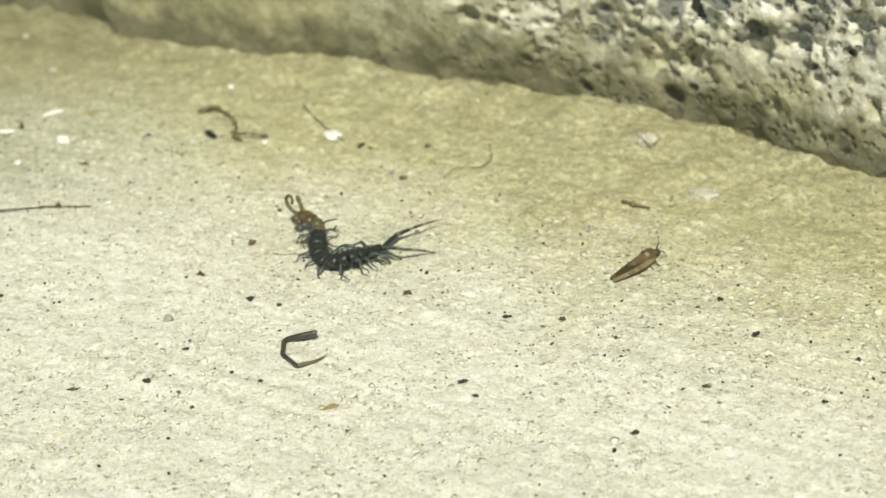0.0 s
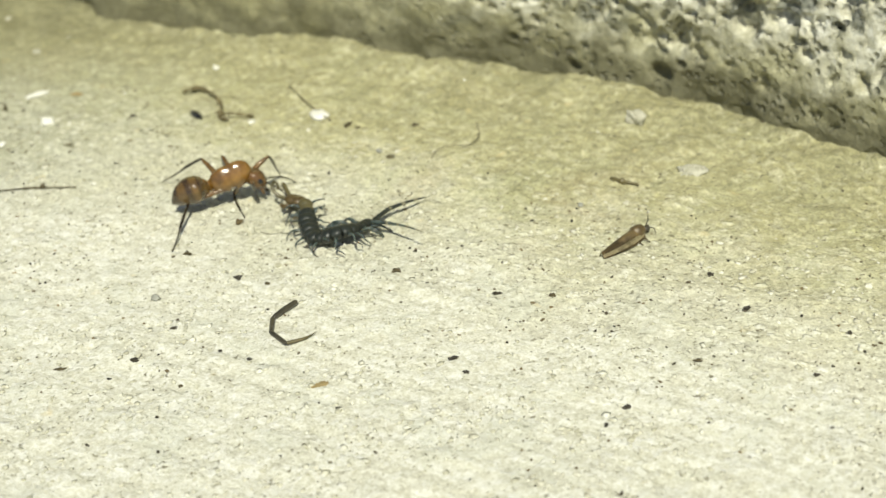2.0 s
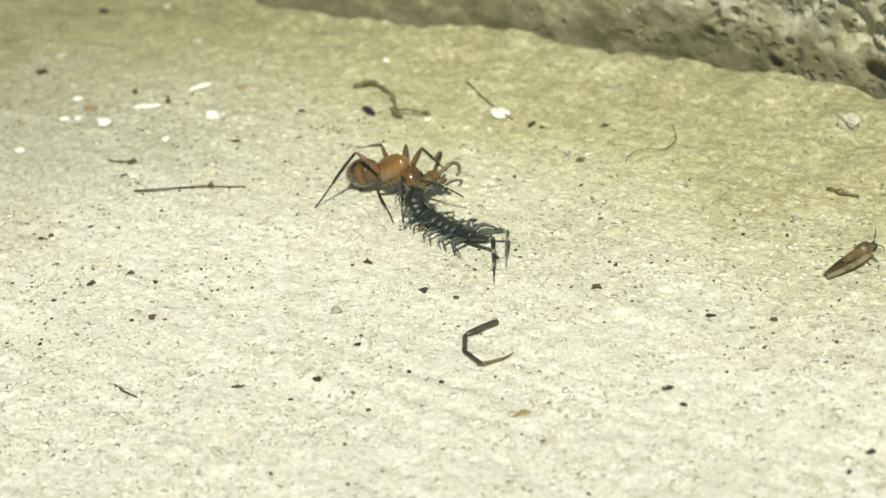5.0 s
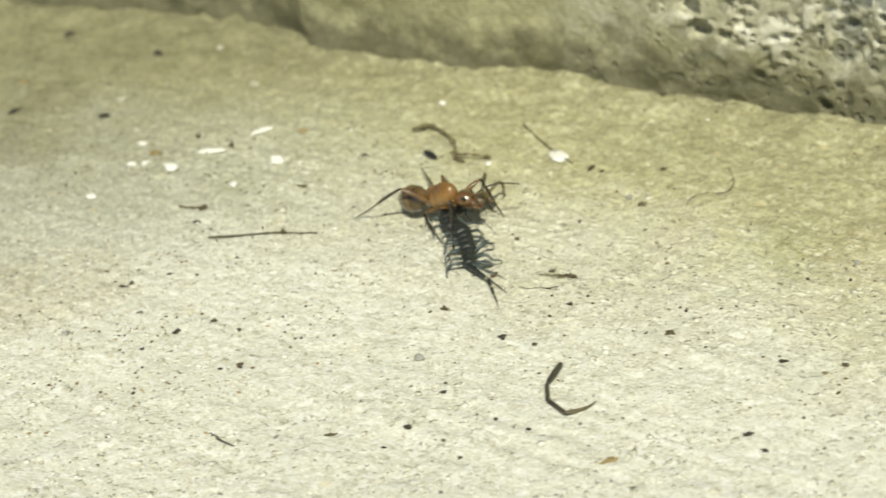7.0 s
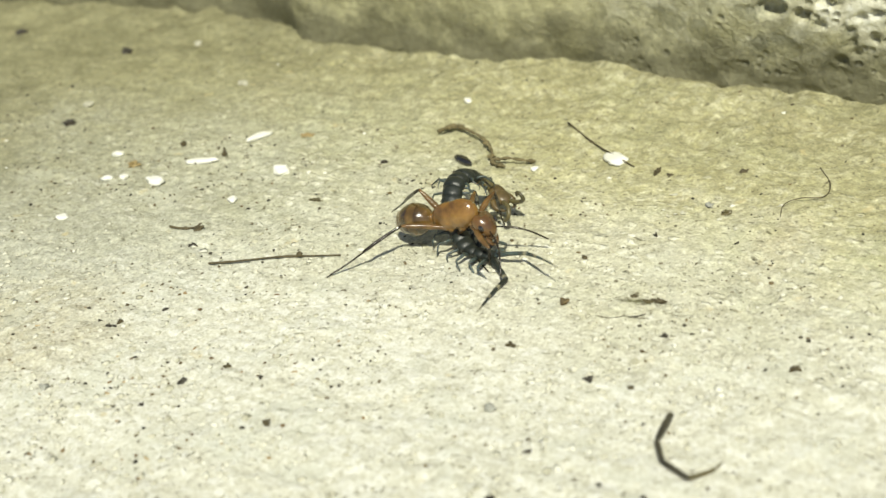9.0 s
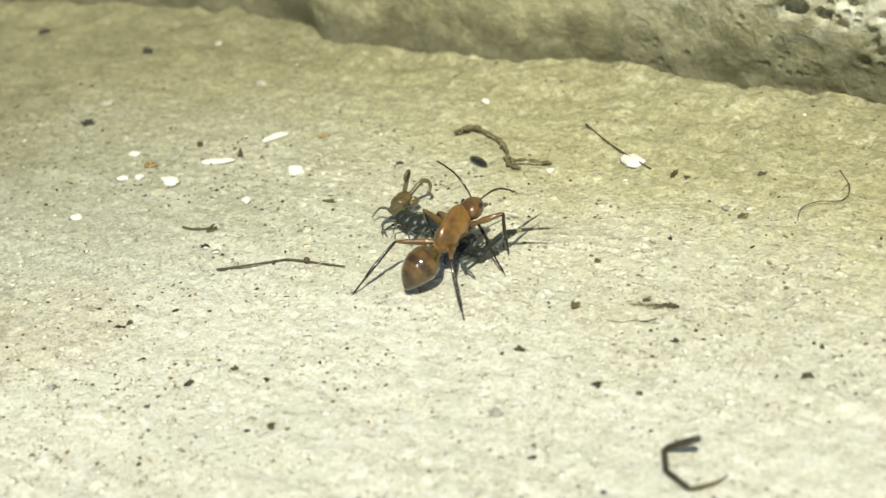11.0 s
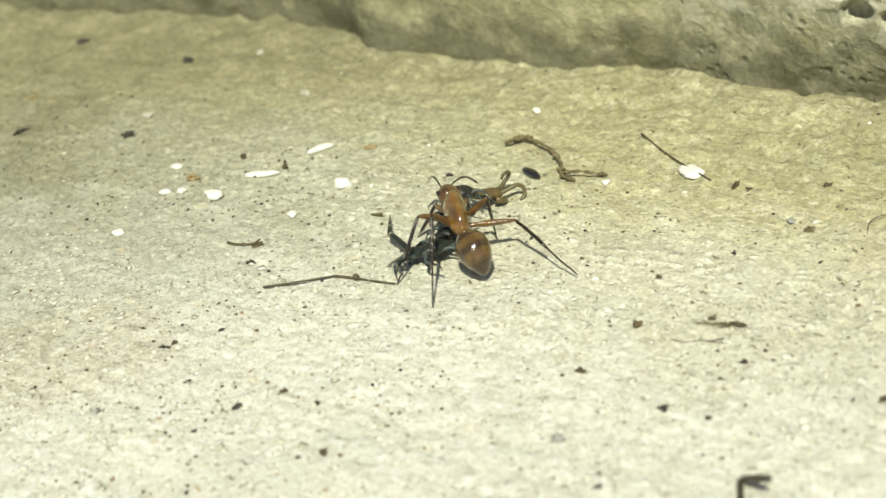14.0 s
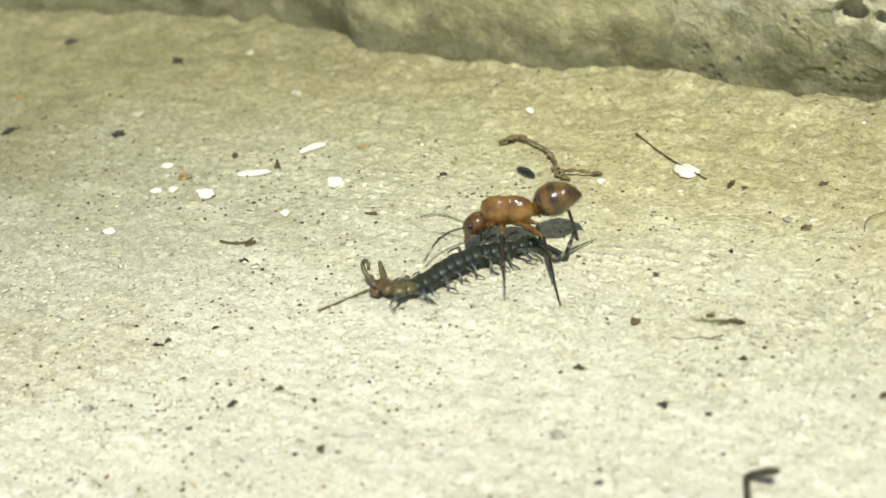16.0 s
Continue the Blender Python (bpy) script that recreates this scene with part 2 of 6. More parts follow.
    col = n.mix(n.math("MULTIPLY", n.ramp(out, (0.0, 0.0), (1.0, 1.0)), broad), col, (0.36, 0.34, 0.23))
    # smear of olive moss
    along = n.math("ADD", n.math("MULTIPLY", n.math("SUBTRACT", x, 0.0078), 0.91), n.math("MULTIPLY", n.math("ADD", y, 0.0067), -0.42))
    across = n.math("ADD", n.math("MULTIPLY", n.math("SUBTRACT", x, 0.0078), 0.42), n.math("MULTIPLY", n.math("ADD", y, 0.0067), 0.91))
    smear = n.math("ADD", n.math("POWER", n.math("MULTIPLY", along, 380.0), 2.0), n.math("POWER", n.math("MULTIPLY", across, 1350.0), 2.0))
    smear = n.math("SUBTRACT", n.math("SUBTRACT", 1.3, smear), n.math("MULTIPLY", n.noise(1400, 4, 0.65), 1.6))
    col = n.mix(n.math("MULTIPLY", n.ramp(smear, (0.0, 0.0), (0.5, 1.0)), 0.92), col, (0.12, 0.115, 0.052))
    # far corner: thick olive silt
    silt = n.math("ADD", n.math("SUBTRACT", n.math("MULTIPLY", y, 0.8), n.math("MULTIPLY", x, 0.6)), wob)
    silt = n.ramp(n.math("MULTIPLY", n.math("SUBTRACT", silt, 0.025), 19.0), (0.0, 0.0), (1.0, 1.0))
    col = n.mix(n.math("MULTIPLY", n.math("MULTIPLY", silt, foot), 0.92), col, n.ramp(n.noise(190, 6, 0.65), (0.3, (0.145, 0.138, 0.073)), (0.7, (0.28, 0.266, 0.154))))
    # packed sand grains, each with its own tone, dirt in the joints
    cell = n.add("ShaderNodeTexVoronoi", Scale=1750.0)
    n.link(bent.outputs["Vector"], cell.inputs["Vector"])
    tone = n.add("ShaderNodeSeparateColor")
    n.link(cell.outputs["Color"], tone.inputs["Color"])
    grain = n.ramp(cell.outputs["Distance"], (0.2, 1.0), (0.75, 0.0))
    col = n.mix(0.42, col, n.ramp(tone.outputs["Red"], (0.0, 0.40), (0.6, 0.5), (1.0, 0.66)), "OVERLAY")
    col = n.mix(0.06, col, n.ramp(cell.outputs["Distance"], (0.3, 0.56), (0.8, 0.36)), "OVERLAY")
    # sand grain at two sizes, fine dark pores in clusters
    fine = n.noise(3400, 6, 0.75)
    mid = n.noise(1300, 5, 0.7)
    col = n.mix(0.62, col, n.ramp(fine, (0.32, 0.22), (0.5, 0.5), (0.68, 0.76)), "OVERLAY")
    col = n.mix(0.42, col, n.ramp(mid, (0.32, 0.24), (0.5, 0.5), (0.68, 0.76)), "OVERLAY")
    group = n.ramp(n.noise(190, 3, 0.6), (0.42, 0.15), (0.58, 1.0))
    pores = n.math("MULTIPLY", n.ramp(n.noise(1700, 4, 0.65), (0.35, 1.0), (0.382, 0.0)), group)
    col = n.mix(n.math("MULTIPLY", pores, 0.85), col, (0.15, 0.13, 0.075))
    cold = n.ramp(n.noise(140, 5, 0.65, 0.4), (0.53, 0.0), (0.64, 0.4))
    col = n.mix(n.math("MULTIPLY", cold, n.math("SUBTRACT", 1.0, dirt)), col, (0.545, 0.55, 0.455))
    gold = n.ramp(n.noise(420, 3, 0.5), (0.68, 0.0), (0.76, 0.5))
    col = n.mix(gold, col, (0.60, 0.50, 0.26))
    nor = n.bump(fine, 0.0001, 0.8)
    nor = n.bump(mid, 0.0001, 0.7, nor)
    nor = n.bump(grain, 0.00004, 0.6, nor)
    nor = n.bump(clump, 0.00008, 0.6, nor)
    nor = n.bump(n.math("SUBTRACT", chip, pit), 0.00016, 0.7, nor)
    nor = n.bump(n.math("MULTIPLY", pores, -1.0), 0.0002, 0.6, nor)
    nor = n.bump(streak.outputs["Fac"], 0.00022, 0.7, nor)
    return n.done(col, 0.85, nor, spec=0.3)


def rough_block():
    """Coarse porous concrete, grey and cream, with olive grime low down."""
    n = Nodes("porous_concrete")
    sep = n.add("ShaderNodeSeparateXYZ")
    n.link(n.coord.outputs["Object"], sep.inputs["Vector"])
    # pale lime crust with grey stones bedded in it
    tint = n.ramp(n.noise(260, 6, 0.68, 0.6), (0.34, (0.31, 0.305, 0.225)), (0.47, (0.48, 0.465, 0.36)), (0.62, (0.76, 0.75, 0.655)))
    bend = n.add("ShaderNodeVectorMath", operation="MULTIPLY_ADD")
    wave = n.add("ShaderNodeTexNoise", Scale=420.0, Detail=4.0)
    n.link(n.coord.outputs["Object"], wave.inputs["Vector"])
    n.link(wave.outputs["Color"], bend.inputs[0])
    bend.inputs[1].default_value = (0.0022, 0.0022, 0.0022)
    n.link(n.coord.outputs["Object"], bend.inputs[2])
    stone = n.add("ShaderNodeTexVoronoi", Scale=270.0)
    n.link(bend.outputs["Vector"], stone.inputs["Vector"])
    pick = n.add("ShaderNodeSeparateColor")
    n.link(stone.outputs["Color"], pick.inputs["Color"])
    bed = n.math("MULTIPLY", n.ramp(stone.outputs["Distance"], (0.38, 1.0), (0.5, 0.0)), n.ramp(pick.outputs["Red"], (0.33, 0.0), (0.39, 1.0)))
    tint = n.mix(bed, tint, n.ramp(n.noise(900, 5, 0.7), (0.3, (0.13, 0.137, 0.118)), (0.7, (0.27, 0.275, 0.235))))
    left = n.ramp(n.math("ADD", n.math("MULTIPLY", sep.outputs["X"], 22.0), n.math("MULTIPLY", n.math("SUBTRACT", n.noise(60, 4), 0.5), 1.2)), (0.15, 1.0), (0.95, 0.0))
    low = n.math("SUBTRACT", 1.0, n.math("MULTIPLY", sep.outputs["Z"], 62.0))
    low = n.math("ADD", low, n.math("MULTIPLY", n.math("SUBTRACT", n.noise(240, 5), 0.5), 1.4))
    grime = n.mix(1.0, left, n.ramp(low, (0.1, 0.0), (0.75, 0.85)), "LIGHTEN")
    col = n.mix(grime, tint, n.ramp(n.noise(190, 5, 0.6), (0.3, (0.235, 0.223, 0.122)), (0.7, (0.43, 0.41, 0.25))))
    # uneven band, darker towards the bottom of the wall
    darker = n.math("ADD", n.math("SUBTRACT", 1.0, n.math("MULTIPLY", sep.outputs["Z"], 150.0)), n.math("MULTIPLY", n.math("SUBTRACT", n.noise(170, 5, 0.6), 0.5), 2.6))
    col = n.mix(n.math("MULTIPLY", n.ramp(darker, (0.0, 0.0), (0.6, 1.0)), 0.8), col, (0.12, 0.114, 0.068))
    pore = n.add("ShaderNodeTexVoronoi", Scale=850.0)
    n.link(n.coord.outputs["Object"], pore.inputs["Vector"])
    mask = n.math("MAXIMUM", 0.0, n.math("MULTIPLY", n.ramp(pore.outputs["Distance"], (0.12, 1.0), (0.40, 0.0)), n.math("SUBTRACT", n.ramp(n.noise(200, 3), (0.44, 0.0), (0.56, 1.0)), left)))
    col = n.mix(n.math("MULTIPLY", mask, 0.55), col, (0.14, 0.14, 0.105))
    col = n.mix(0.5, col, n.ramp(n.noise(1300, 6, 0.7), (0.3, 0.25), (0.5, 0.5), (0.7, 0.78)), "OVERLAY")
    nor = n.bump(n.noise(2200, 5, 0.7), 0.00015, 0.8)
    nor = n.bump(n.noise(600, 5, 0.7), 0.0004, 0.8, nor)
    nor = n.bump(n.math("MULTIPLY", mask, -1.0), 0.0006, 0.9, nor)
    nor = n.bump(n.math("MULTIPLY", bed, n.math("SUBTRACT", left, 1.0)), 0.0004, 0.6, nor)
    return n.done(col, 0.8, nor, spec=0.35)


def chitin(name, low, high, scale=900, rough=0.22, coat=0.5, sss=0.0, bands=None):
    n = Nodes(name)
    col = n.ramp(n.noise(scale, 4, 0.6), (0.3, low), (0.7, high))
    if bands:
        pos, dark = bands
        sep = n.add("ShaderNodeSeparateXYZ")
        n.link(n.coord.outputs["Object"], sep.inputs["Vector"])
        along = n.math("ADD", n.math("MULTIPLY", sep.outputs["X"], 1000.0 / 4.1), 1.01)
        along = n.math("ADD", along, n.math("MULTIPLY", n.math("SUBTRACT", n.noise(900, 2), 0.5), 0.04))
        col = n.mix(n.ramp(along, *pos), col, dark)
    nor = n.bump(n.noise(scale * 3, 4, 0.6), 0.00003, 0.5)
    nor = n.bump(n.noise(scale * 1.8, 3, 0.5), 0.00026, 0.5, nor)
    return n.done(col, rough, nor, coat=coat, sss=sss, radius=0.0006)


def plain(name, low, high, scale=700, rough=0.6, coat=0.0, bump=0.00008, trans=0.0):
    n = Nodes(name)
    col = n.ramp(n.noise(scale, 4, 0.6), (0.3, low), (0.7, high))
    return n.done(col, rough, n.bump(n.noise(scale * 2.5, 4, 0.65), bump, 0.7), coat=coat, trans=trans)


def grains(name, low, middle, high):
    """Loose grains, each with a tone of its own."""
    n = Nodes(name)
    each = n.add("ShaderNodeNewGeometry").outputs["Random Per Island"]
    col = n.mix(0.4, n.ramp(each, (0.0, low), (0.6, middle), (1.0, high)), n.ramp(n.noise(2500, 4), (0.3, 0.3), (0.7, 0.7)), "OVERLAY")
    return n.done(col, 0.85, n.bump(n.noise(4000, 3), 0.0001, 0.6))


GROUND = concrete_ground()
BLOCK = rough_block()
AMBER = chitin("amber_chitin", (0.060, 0.028, 0.006), (0.262, 0.134, 0.025), sss=0.03, scale=520, rough=0.18, coat=1.0)
HEAD_BROWN = chitin("red_brown_chitin", (0.035, 0.016, 0.006), (0.15, 0.075, 0.020), sss=0.03, scale=450, rough=0.2, coat=0.9)
BANDED = chitin("banded_chitin", (0.058, 0.032, 0.009), (0.182, 0.108, 0.027), sss=0.03, rough=0.1, coat=0.9, bands=(
    ((0.0, 0.9), (0.14, 0.8), (0.24, 0.2), (0.36, 0.15), (0.42, 0.8), (0.51, 0.75), (0.60, 0.1), (0.69, 0.05), (0.74, 0.75), (0.82, 0.6), (0.9, 0.05)), (0.022, 0.012, 0.004)))
LIMB = chitin("honey_chitin", (0.060, 0.032, 0.010), (0.165, 0.092, 0.028), coat=0.3, sss=0.15)
SHIN = chitin("dark_leg_chitin", (0.010, 0.008, 0.005), (0.032, 0.022, 0.011), coat=0.3)
BLACK = chitin("black_chitin", (0.008, 0.008, 0.008), (0.02, 0.018, 0.016), rough=0.1, coat=0.8)
SLATE = chitin("blue_black_chitin", (0.007, 0.009, 0.007), (0.023, 0.028, 0.022), rough=0.45, coat=0.05, scale=600)
SLATE_LEG = chitin("slate_leg_chitin", (0.022, 0.030, 0.027), (0.075, 0.096, 0.086), rough=0.4, coat=0.15, sss=0.2)
RUST = chitin("tan_chitin", (0.045, 0.031, 0.012), (0.14, 0.095, 0.034), rough=0.4, coat=0.3, scale=500)
OLIVE = chitin("olive_chitin", (0.055, 0.050, 0.022), (0.13, 0.105, 0.042), rough=0.4, coat=0.3, scale=500)
CREAM_JOINT = chitin("pale_joint", (0.13, 0.12, 0.075), (0.25, 0.23, 0.15), rough=0.4, coat=0.2)
WHITE = plain("white_shell", (0.68, 0.67, 0.59), (0.80, 0.79, 0.72), rough=0.5)
CHARCOAL = plain("charcoal_grit", (0.014, 0.012, 0.009), (0.055, 0.045, 0.028), rough=0.55)
GREY_STONE = plain("grey_stone", (0.20, 0.20, 0.17), (0.38, 0.38, 0.33), rough=0.7)
GRIT = grains("dark_grit", (0.016, 0.014, 0.010), (0.06, 0.05, 0.032), (0.16, 0.125, 0.07))
BROWN_BIT = plain("brown_crumb", (0.05, 0.036, 0.016), (0.19, 0.138, 0.062), rough=0.75)
OCHRE_BIT = plain("ochre_crumb", (0.22, 0.16, 0.065), (0.36, 0.28, 0.13), rough=0.75)
BARK = plain("dry_stalk", (0.042, 0.034, 0.016), (0.105, 0.083, 0.040), rough=0.75, scale=1500)
CRUMB = grains("pale_mortar", (0.42, 0.40, 0.29), (0.56, 0.54, 0.43), (0.66, 0.645, 0.55))
SAND = grains("pale_sand", (0.44, 0.42, 0.31), (0.585, 0.565, 0.455), (0.67, 0.655, 0.55))
RUST_BIT = grains("rusty_grit", (0.07, 0.042, 0.018), (0.24, 0.165, 0.08), (0.42, 0.34, 0.20))
MORTAR = plain("crumbly_mortar", (0.36, 0.345, 0.245), (0.62, 0.60, 0.49), rough=0.9, scale=1100, bump=0.0006)
HOOK_SHELL = chitin("dark_olive_chitin", (0.016, 0.015, 0.009), (0.06, 0.052, 0.032), rough=0.35, coat=0.3, scale=500)
WING = plain("brown_wing", (0.03, 0.021, 0.009), (0.165, 0.112, 0.044), rough=0.45, coat=0.25, scale=800)
WING_PALE = plain("pale_wing_edge", (0.10, 0.075, 0.032), (0.50, 0.43, 0.25), rough=0.45, coat=0.2, scale=1100)


# ---- ground and wall ----
def ground_height(x, y):
    """Height of the ground in mm at places in mm."""
    z = 0 * x
    h = 0.16 * fbm(x, y, z, 9.0, 3, 5) + 0.10 * fbm(x, y, z, 1.3, 3, 9, 0.8)
    ridge = fbm((0.825 * x - 0.565 * y) * 0.1, 0.565 * x + 0.825 * y, z, 1.5, 3, 23, 0.6)
    clod = np.clip((x * 0.615 + y * 0.79 - 12.0) / 26.0, 0, 1)
    return h + 0.09 * ridge + clod * (0.55 * fbm(x, y, z, 5.0, 4, 33, 0.6) + 0.15)


def build_ground():
    fx, fy = np.arange(-84, 92.01, 0.42), np.arange(-72, 112.01, 0.42)
    grow = 6.0 * (1.55 ** np.arange(1, 18) - 1)
    xs = np.concatenate([fx[0] - grow[::-1], fx, fx[-1] + grow])
    ys = np.concatenate([fy[0] - grow[::-1], fy, fy[-1] + grow])
    X, Y = np.meshgrid(xs, ys)
    Z = ground_height(X, Y)
    ob = new("ground", grid_mesh("ground", np.stack([X, Y, Z], -1), len(ys), len(xs)))
    ob.data.materials.append(GROUND)
    return tagged(ob, "worn pale concrete ground with olive dirt stains and sandy grain", "ground", kind="structure")


WALL_LINE = [(-330, 300), (-150, 150), (-95, 112), (-62, 90), (-42, 80), (-30, 75), (-24.5, 70), (-19.5, 62), (-14.5, 58), (-7.5, 53.5), (3.4, 46), (13, 42), (21, 36), (30, 29.5),
             (39, 23.5), (49, 15), (56, 8), (64, -1.5), (70, -10), (95, -32), (160, -80), (300, -190)]


def build_wall():
    """A thick, low block of broken concrete that overhangs its foot."""
    p = np.array(WALL_LINE, float)
    s = np.r_[0, np.cumsum(np.hypot(*np.diff(p, axis=0).T))]
    near0, near1 = s[3], s[19]
    ss = np.concatenate([np.arange(0, near0, 8.0), np.arange(near0, near1, 0.3), np.arange(near1, s[-1], 8.0)])
    bx, by = np.interp(ss, s, p[:, 0]), np.interp(ss, s, p[:, 1])
    up = np.concatenate([np.arange(-2, 36, 0.3), np.arange(36, 42, 0.6), np.arange(42, 61, 3.0)])
    lean = np.interp(up, [-2, 0, 3, 6, 10, 16, 30, 60], [-0.2, 0.0, 0.3, 0.8, 1.5, 2.1, 2.3, 2.0])
    S, U = np.meshgrid(ss, up)
    X, Y = np.meshgrid(bx, up)[0], np.meshgrid(by, up)[0]
    out = np.repeat(lean[:, None], len(ss), 1)
    lump = fbm(X, Y, U, 16.0, 2, 41)
    crag = fbm(X, Y, U, 4.0, 4, 47, 0.6)
    hole = fbm(X, Y, U, 2.6, 2, 59)
    open_up = np.clip((X - 26.0 + 0.4 * U) / 18.0, 0.06, 1.0)
    foot = np.clip(U / 6.0, 0.35, 1.0)
    out = out + 0.9 * fbm(X, Y, U * 1.2, 8.0, 3, 71, 0.55) * np.clip(1 - U / 9.0, 0, 1)
    out = out + (lump * np.clip((X + 5) / 25, 0.35, 1.0) + 0.28 * crag * open_up - 0.7 * np.clip(hole - 0.45, 0, 1) * 3 * open_up) * foot
    # round air pores, many small and a few wide
    rng = np.random.RandomState(8)
    for _ in range(3600):
        s0, u0 = rng.uniform(near0, near1), rng.uniform(1.5, 36)
        r = 0.3 + 0.45 * rng.uniform() ** 2 + (1.3 * rng.uniform() if rng.uniform() < 0.08 else 0)
        x0 = np.interp(s0, s, p[:, 0])
        if rng.uniform() > np.clip((x0 - 30.0 + 0.5 * u0) / 16.0, 0.0, 1.0) * np.clip((u0 - 3.0) / 9.0, 0.05, 1.0):
            continue
        a, b = np.searchsorted(ss, (s0 - r, s0 + r))
        c, d = np.searchsorted(up, (u0 - r, u0 + r))
        q = np.hypot(S[c:d, a:b] - s0, (U[c:d, a:b] - u0) * rng.uniform(0.8, 1.25)) / r
        out[c:d, a:b] -= 1.05 * r * np.sqrt(np.clip(1 - q ** 4, 0, 1))
    nx, ny = -0.615, -0.79
    V = np.stack([X + nx * out, Y + ny * out, U + 0.5 * lattice(X / 3, Y / 3, U / 3, 77)], -1)
    # top and back close the block
    top = V[-1:].copy()
    back = []
    for far, h in ((14, 61), (60, 62), (90, 61), (92, -3)):
        q = top.copy()
        q[..., 0] -= nx * far
        q[..., 1] -= ny * far
        q[..., 2] = h
        back.append(q)
    V = np.concatenate([V] + back, 0)
    ob = new("wall_north", grid_mesh("wall_north", V, V.shape[0], V.shape[1]))
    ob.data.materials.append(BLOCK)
    return tagged(ob, "rough porous grey and cream concrete block at the ground's edge", "wall", kind="structure")


build_ground()
build_wall()


def floor_at(x, y):
    return float(ground_height(np.array([float(x)]), np.array([float(y)]))[0])


def at(x, y, lift=0.0, rz=0.0, rx=0.0, ry=0.0):
    """A pose on the ground at x, y in mm."""
    return pose(x * MM, y * MM, (floor_at(x, y) + lift) * MM, rx, ry, rz)


# ---- the ant ----
FEMUR = {"F": 3.1, "M": 3.3, "H": 4.2}
LOWER = {"F": 5.4, "M": 6.0, "H": 7.6}
HIP = {"F": (1.4, 0.5, -0.75), "M": (0.35, 0.55, -0.85), "H": (-0.8, 0.5, -0.8)}
NECK = (1.95, 0.0, -0.05)
WAIST = (-2.4, 0.0, -0.25)
FEELER_BASE = (1.75, 0.42, 0.5)


def femur_mesh(length):
    bm = bmesh.new()
    pts = [(length * u, 0, 0.10 * math.sin(math.pi * u)) for u in (0, 0.06, 0.14, 0.22, 0.4, 0.6, 0.8, 0.94, 1.0)]
    ring_tube(bm, pts, [0.2, 0.29, 0.22, 0.2, 0.29, 0.28, 0.22, 0.16, 0.1], 10)
    return finish(bm, "femur", LIMB)


def shin_mesh(length):
    bm = bmesh.new()
    a = length * 0.5
    pts = [(0, 0, 0), (a * 0.08, 0, 0.02), (a * 0.3, 0, 0.06), (a * 0.7, 0, 0.07), (a, 0, 0.02), (a * 1.05, 0, 0)]
    ring_tube(bm, pts, [0.1, 0.14, 0.155, 0.17, 0.14, 0.08], 8)
    q = [a * 1.05 + (length - a * 1.05) * u for u in (0, 0.45, 0.5, 0.68, 0.72, 0.85, 0.88, 1.0)]
    sag = [0, 0.05, 0.05, 0.02, 0.02, -0.01, -0.01, 0.0]
    ring_tube(bm, [(u, 0, -w) for u, w in zip(q, sag)], [0.085, 0.075, 0.09, 0.07, 0.085, 0.065, 0.08, 0.045], 7)
    for k in (-1, 1):
        ring_tube(bm, [(length - 0.05, 0, 0), (length + 0.1, 0.12 * k, 0.03), (length + 0.16, 0.16 * k, -0.06)], [0.035, 0.03, 0.01], 5)
        ring_tube(bm, [(a, 0.05 * k, 0), (a + 0.25, 0.14 * k, -0.12)], [0.03, 0.008], 5)
    return finish(bm, "shin", SHIN)


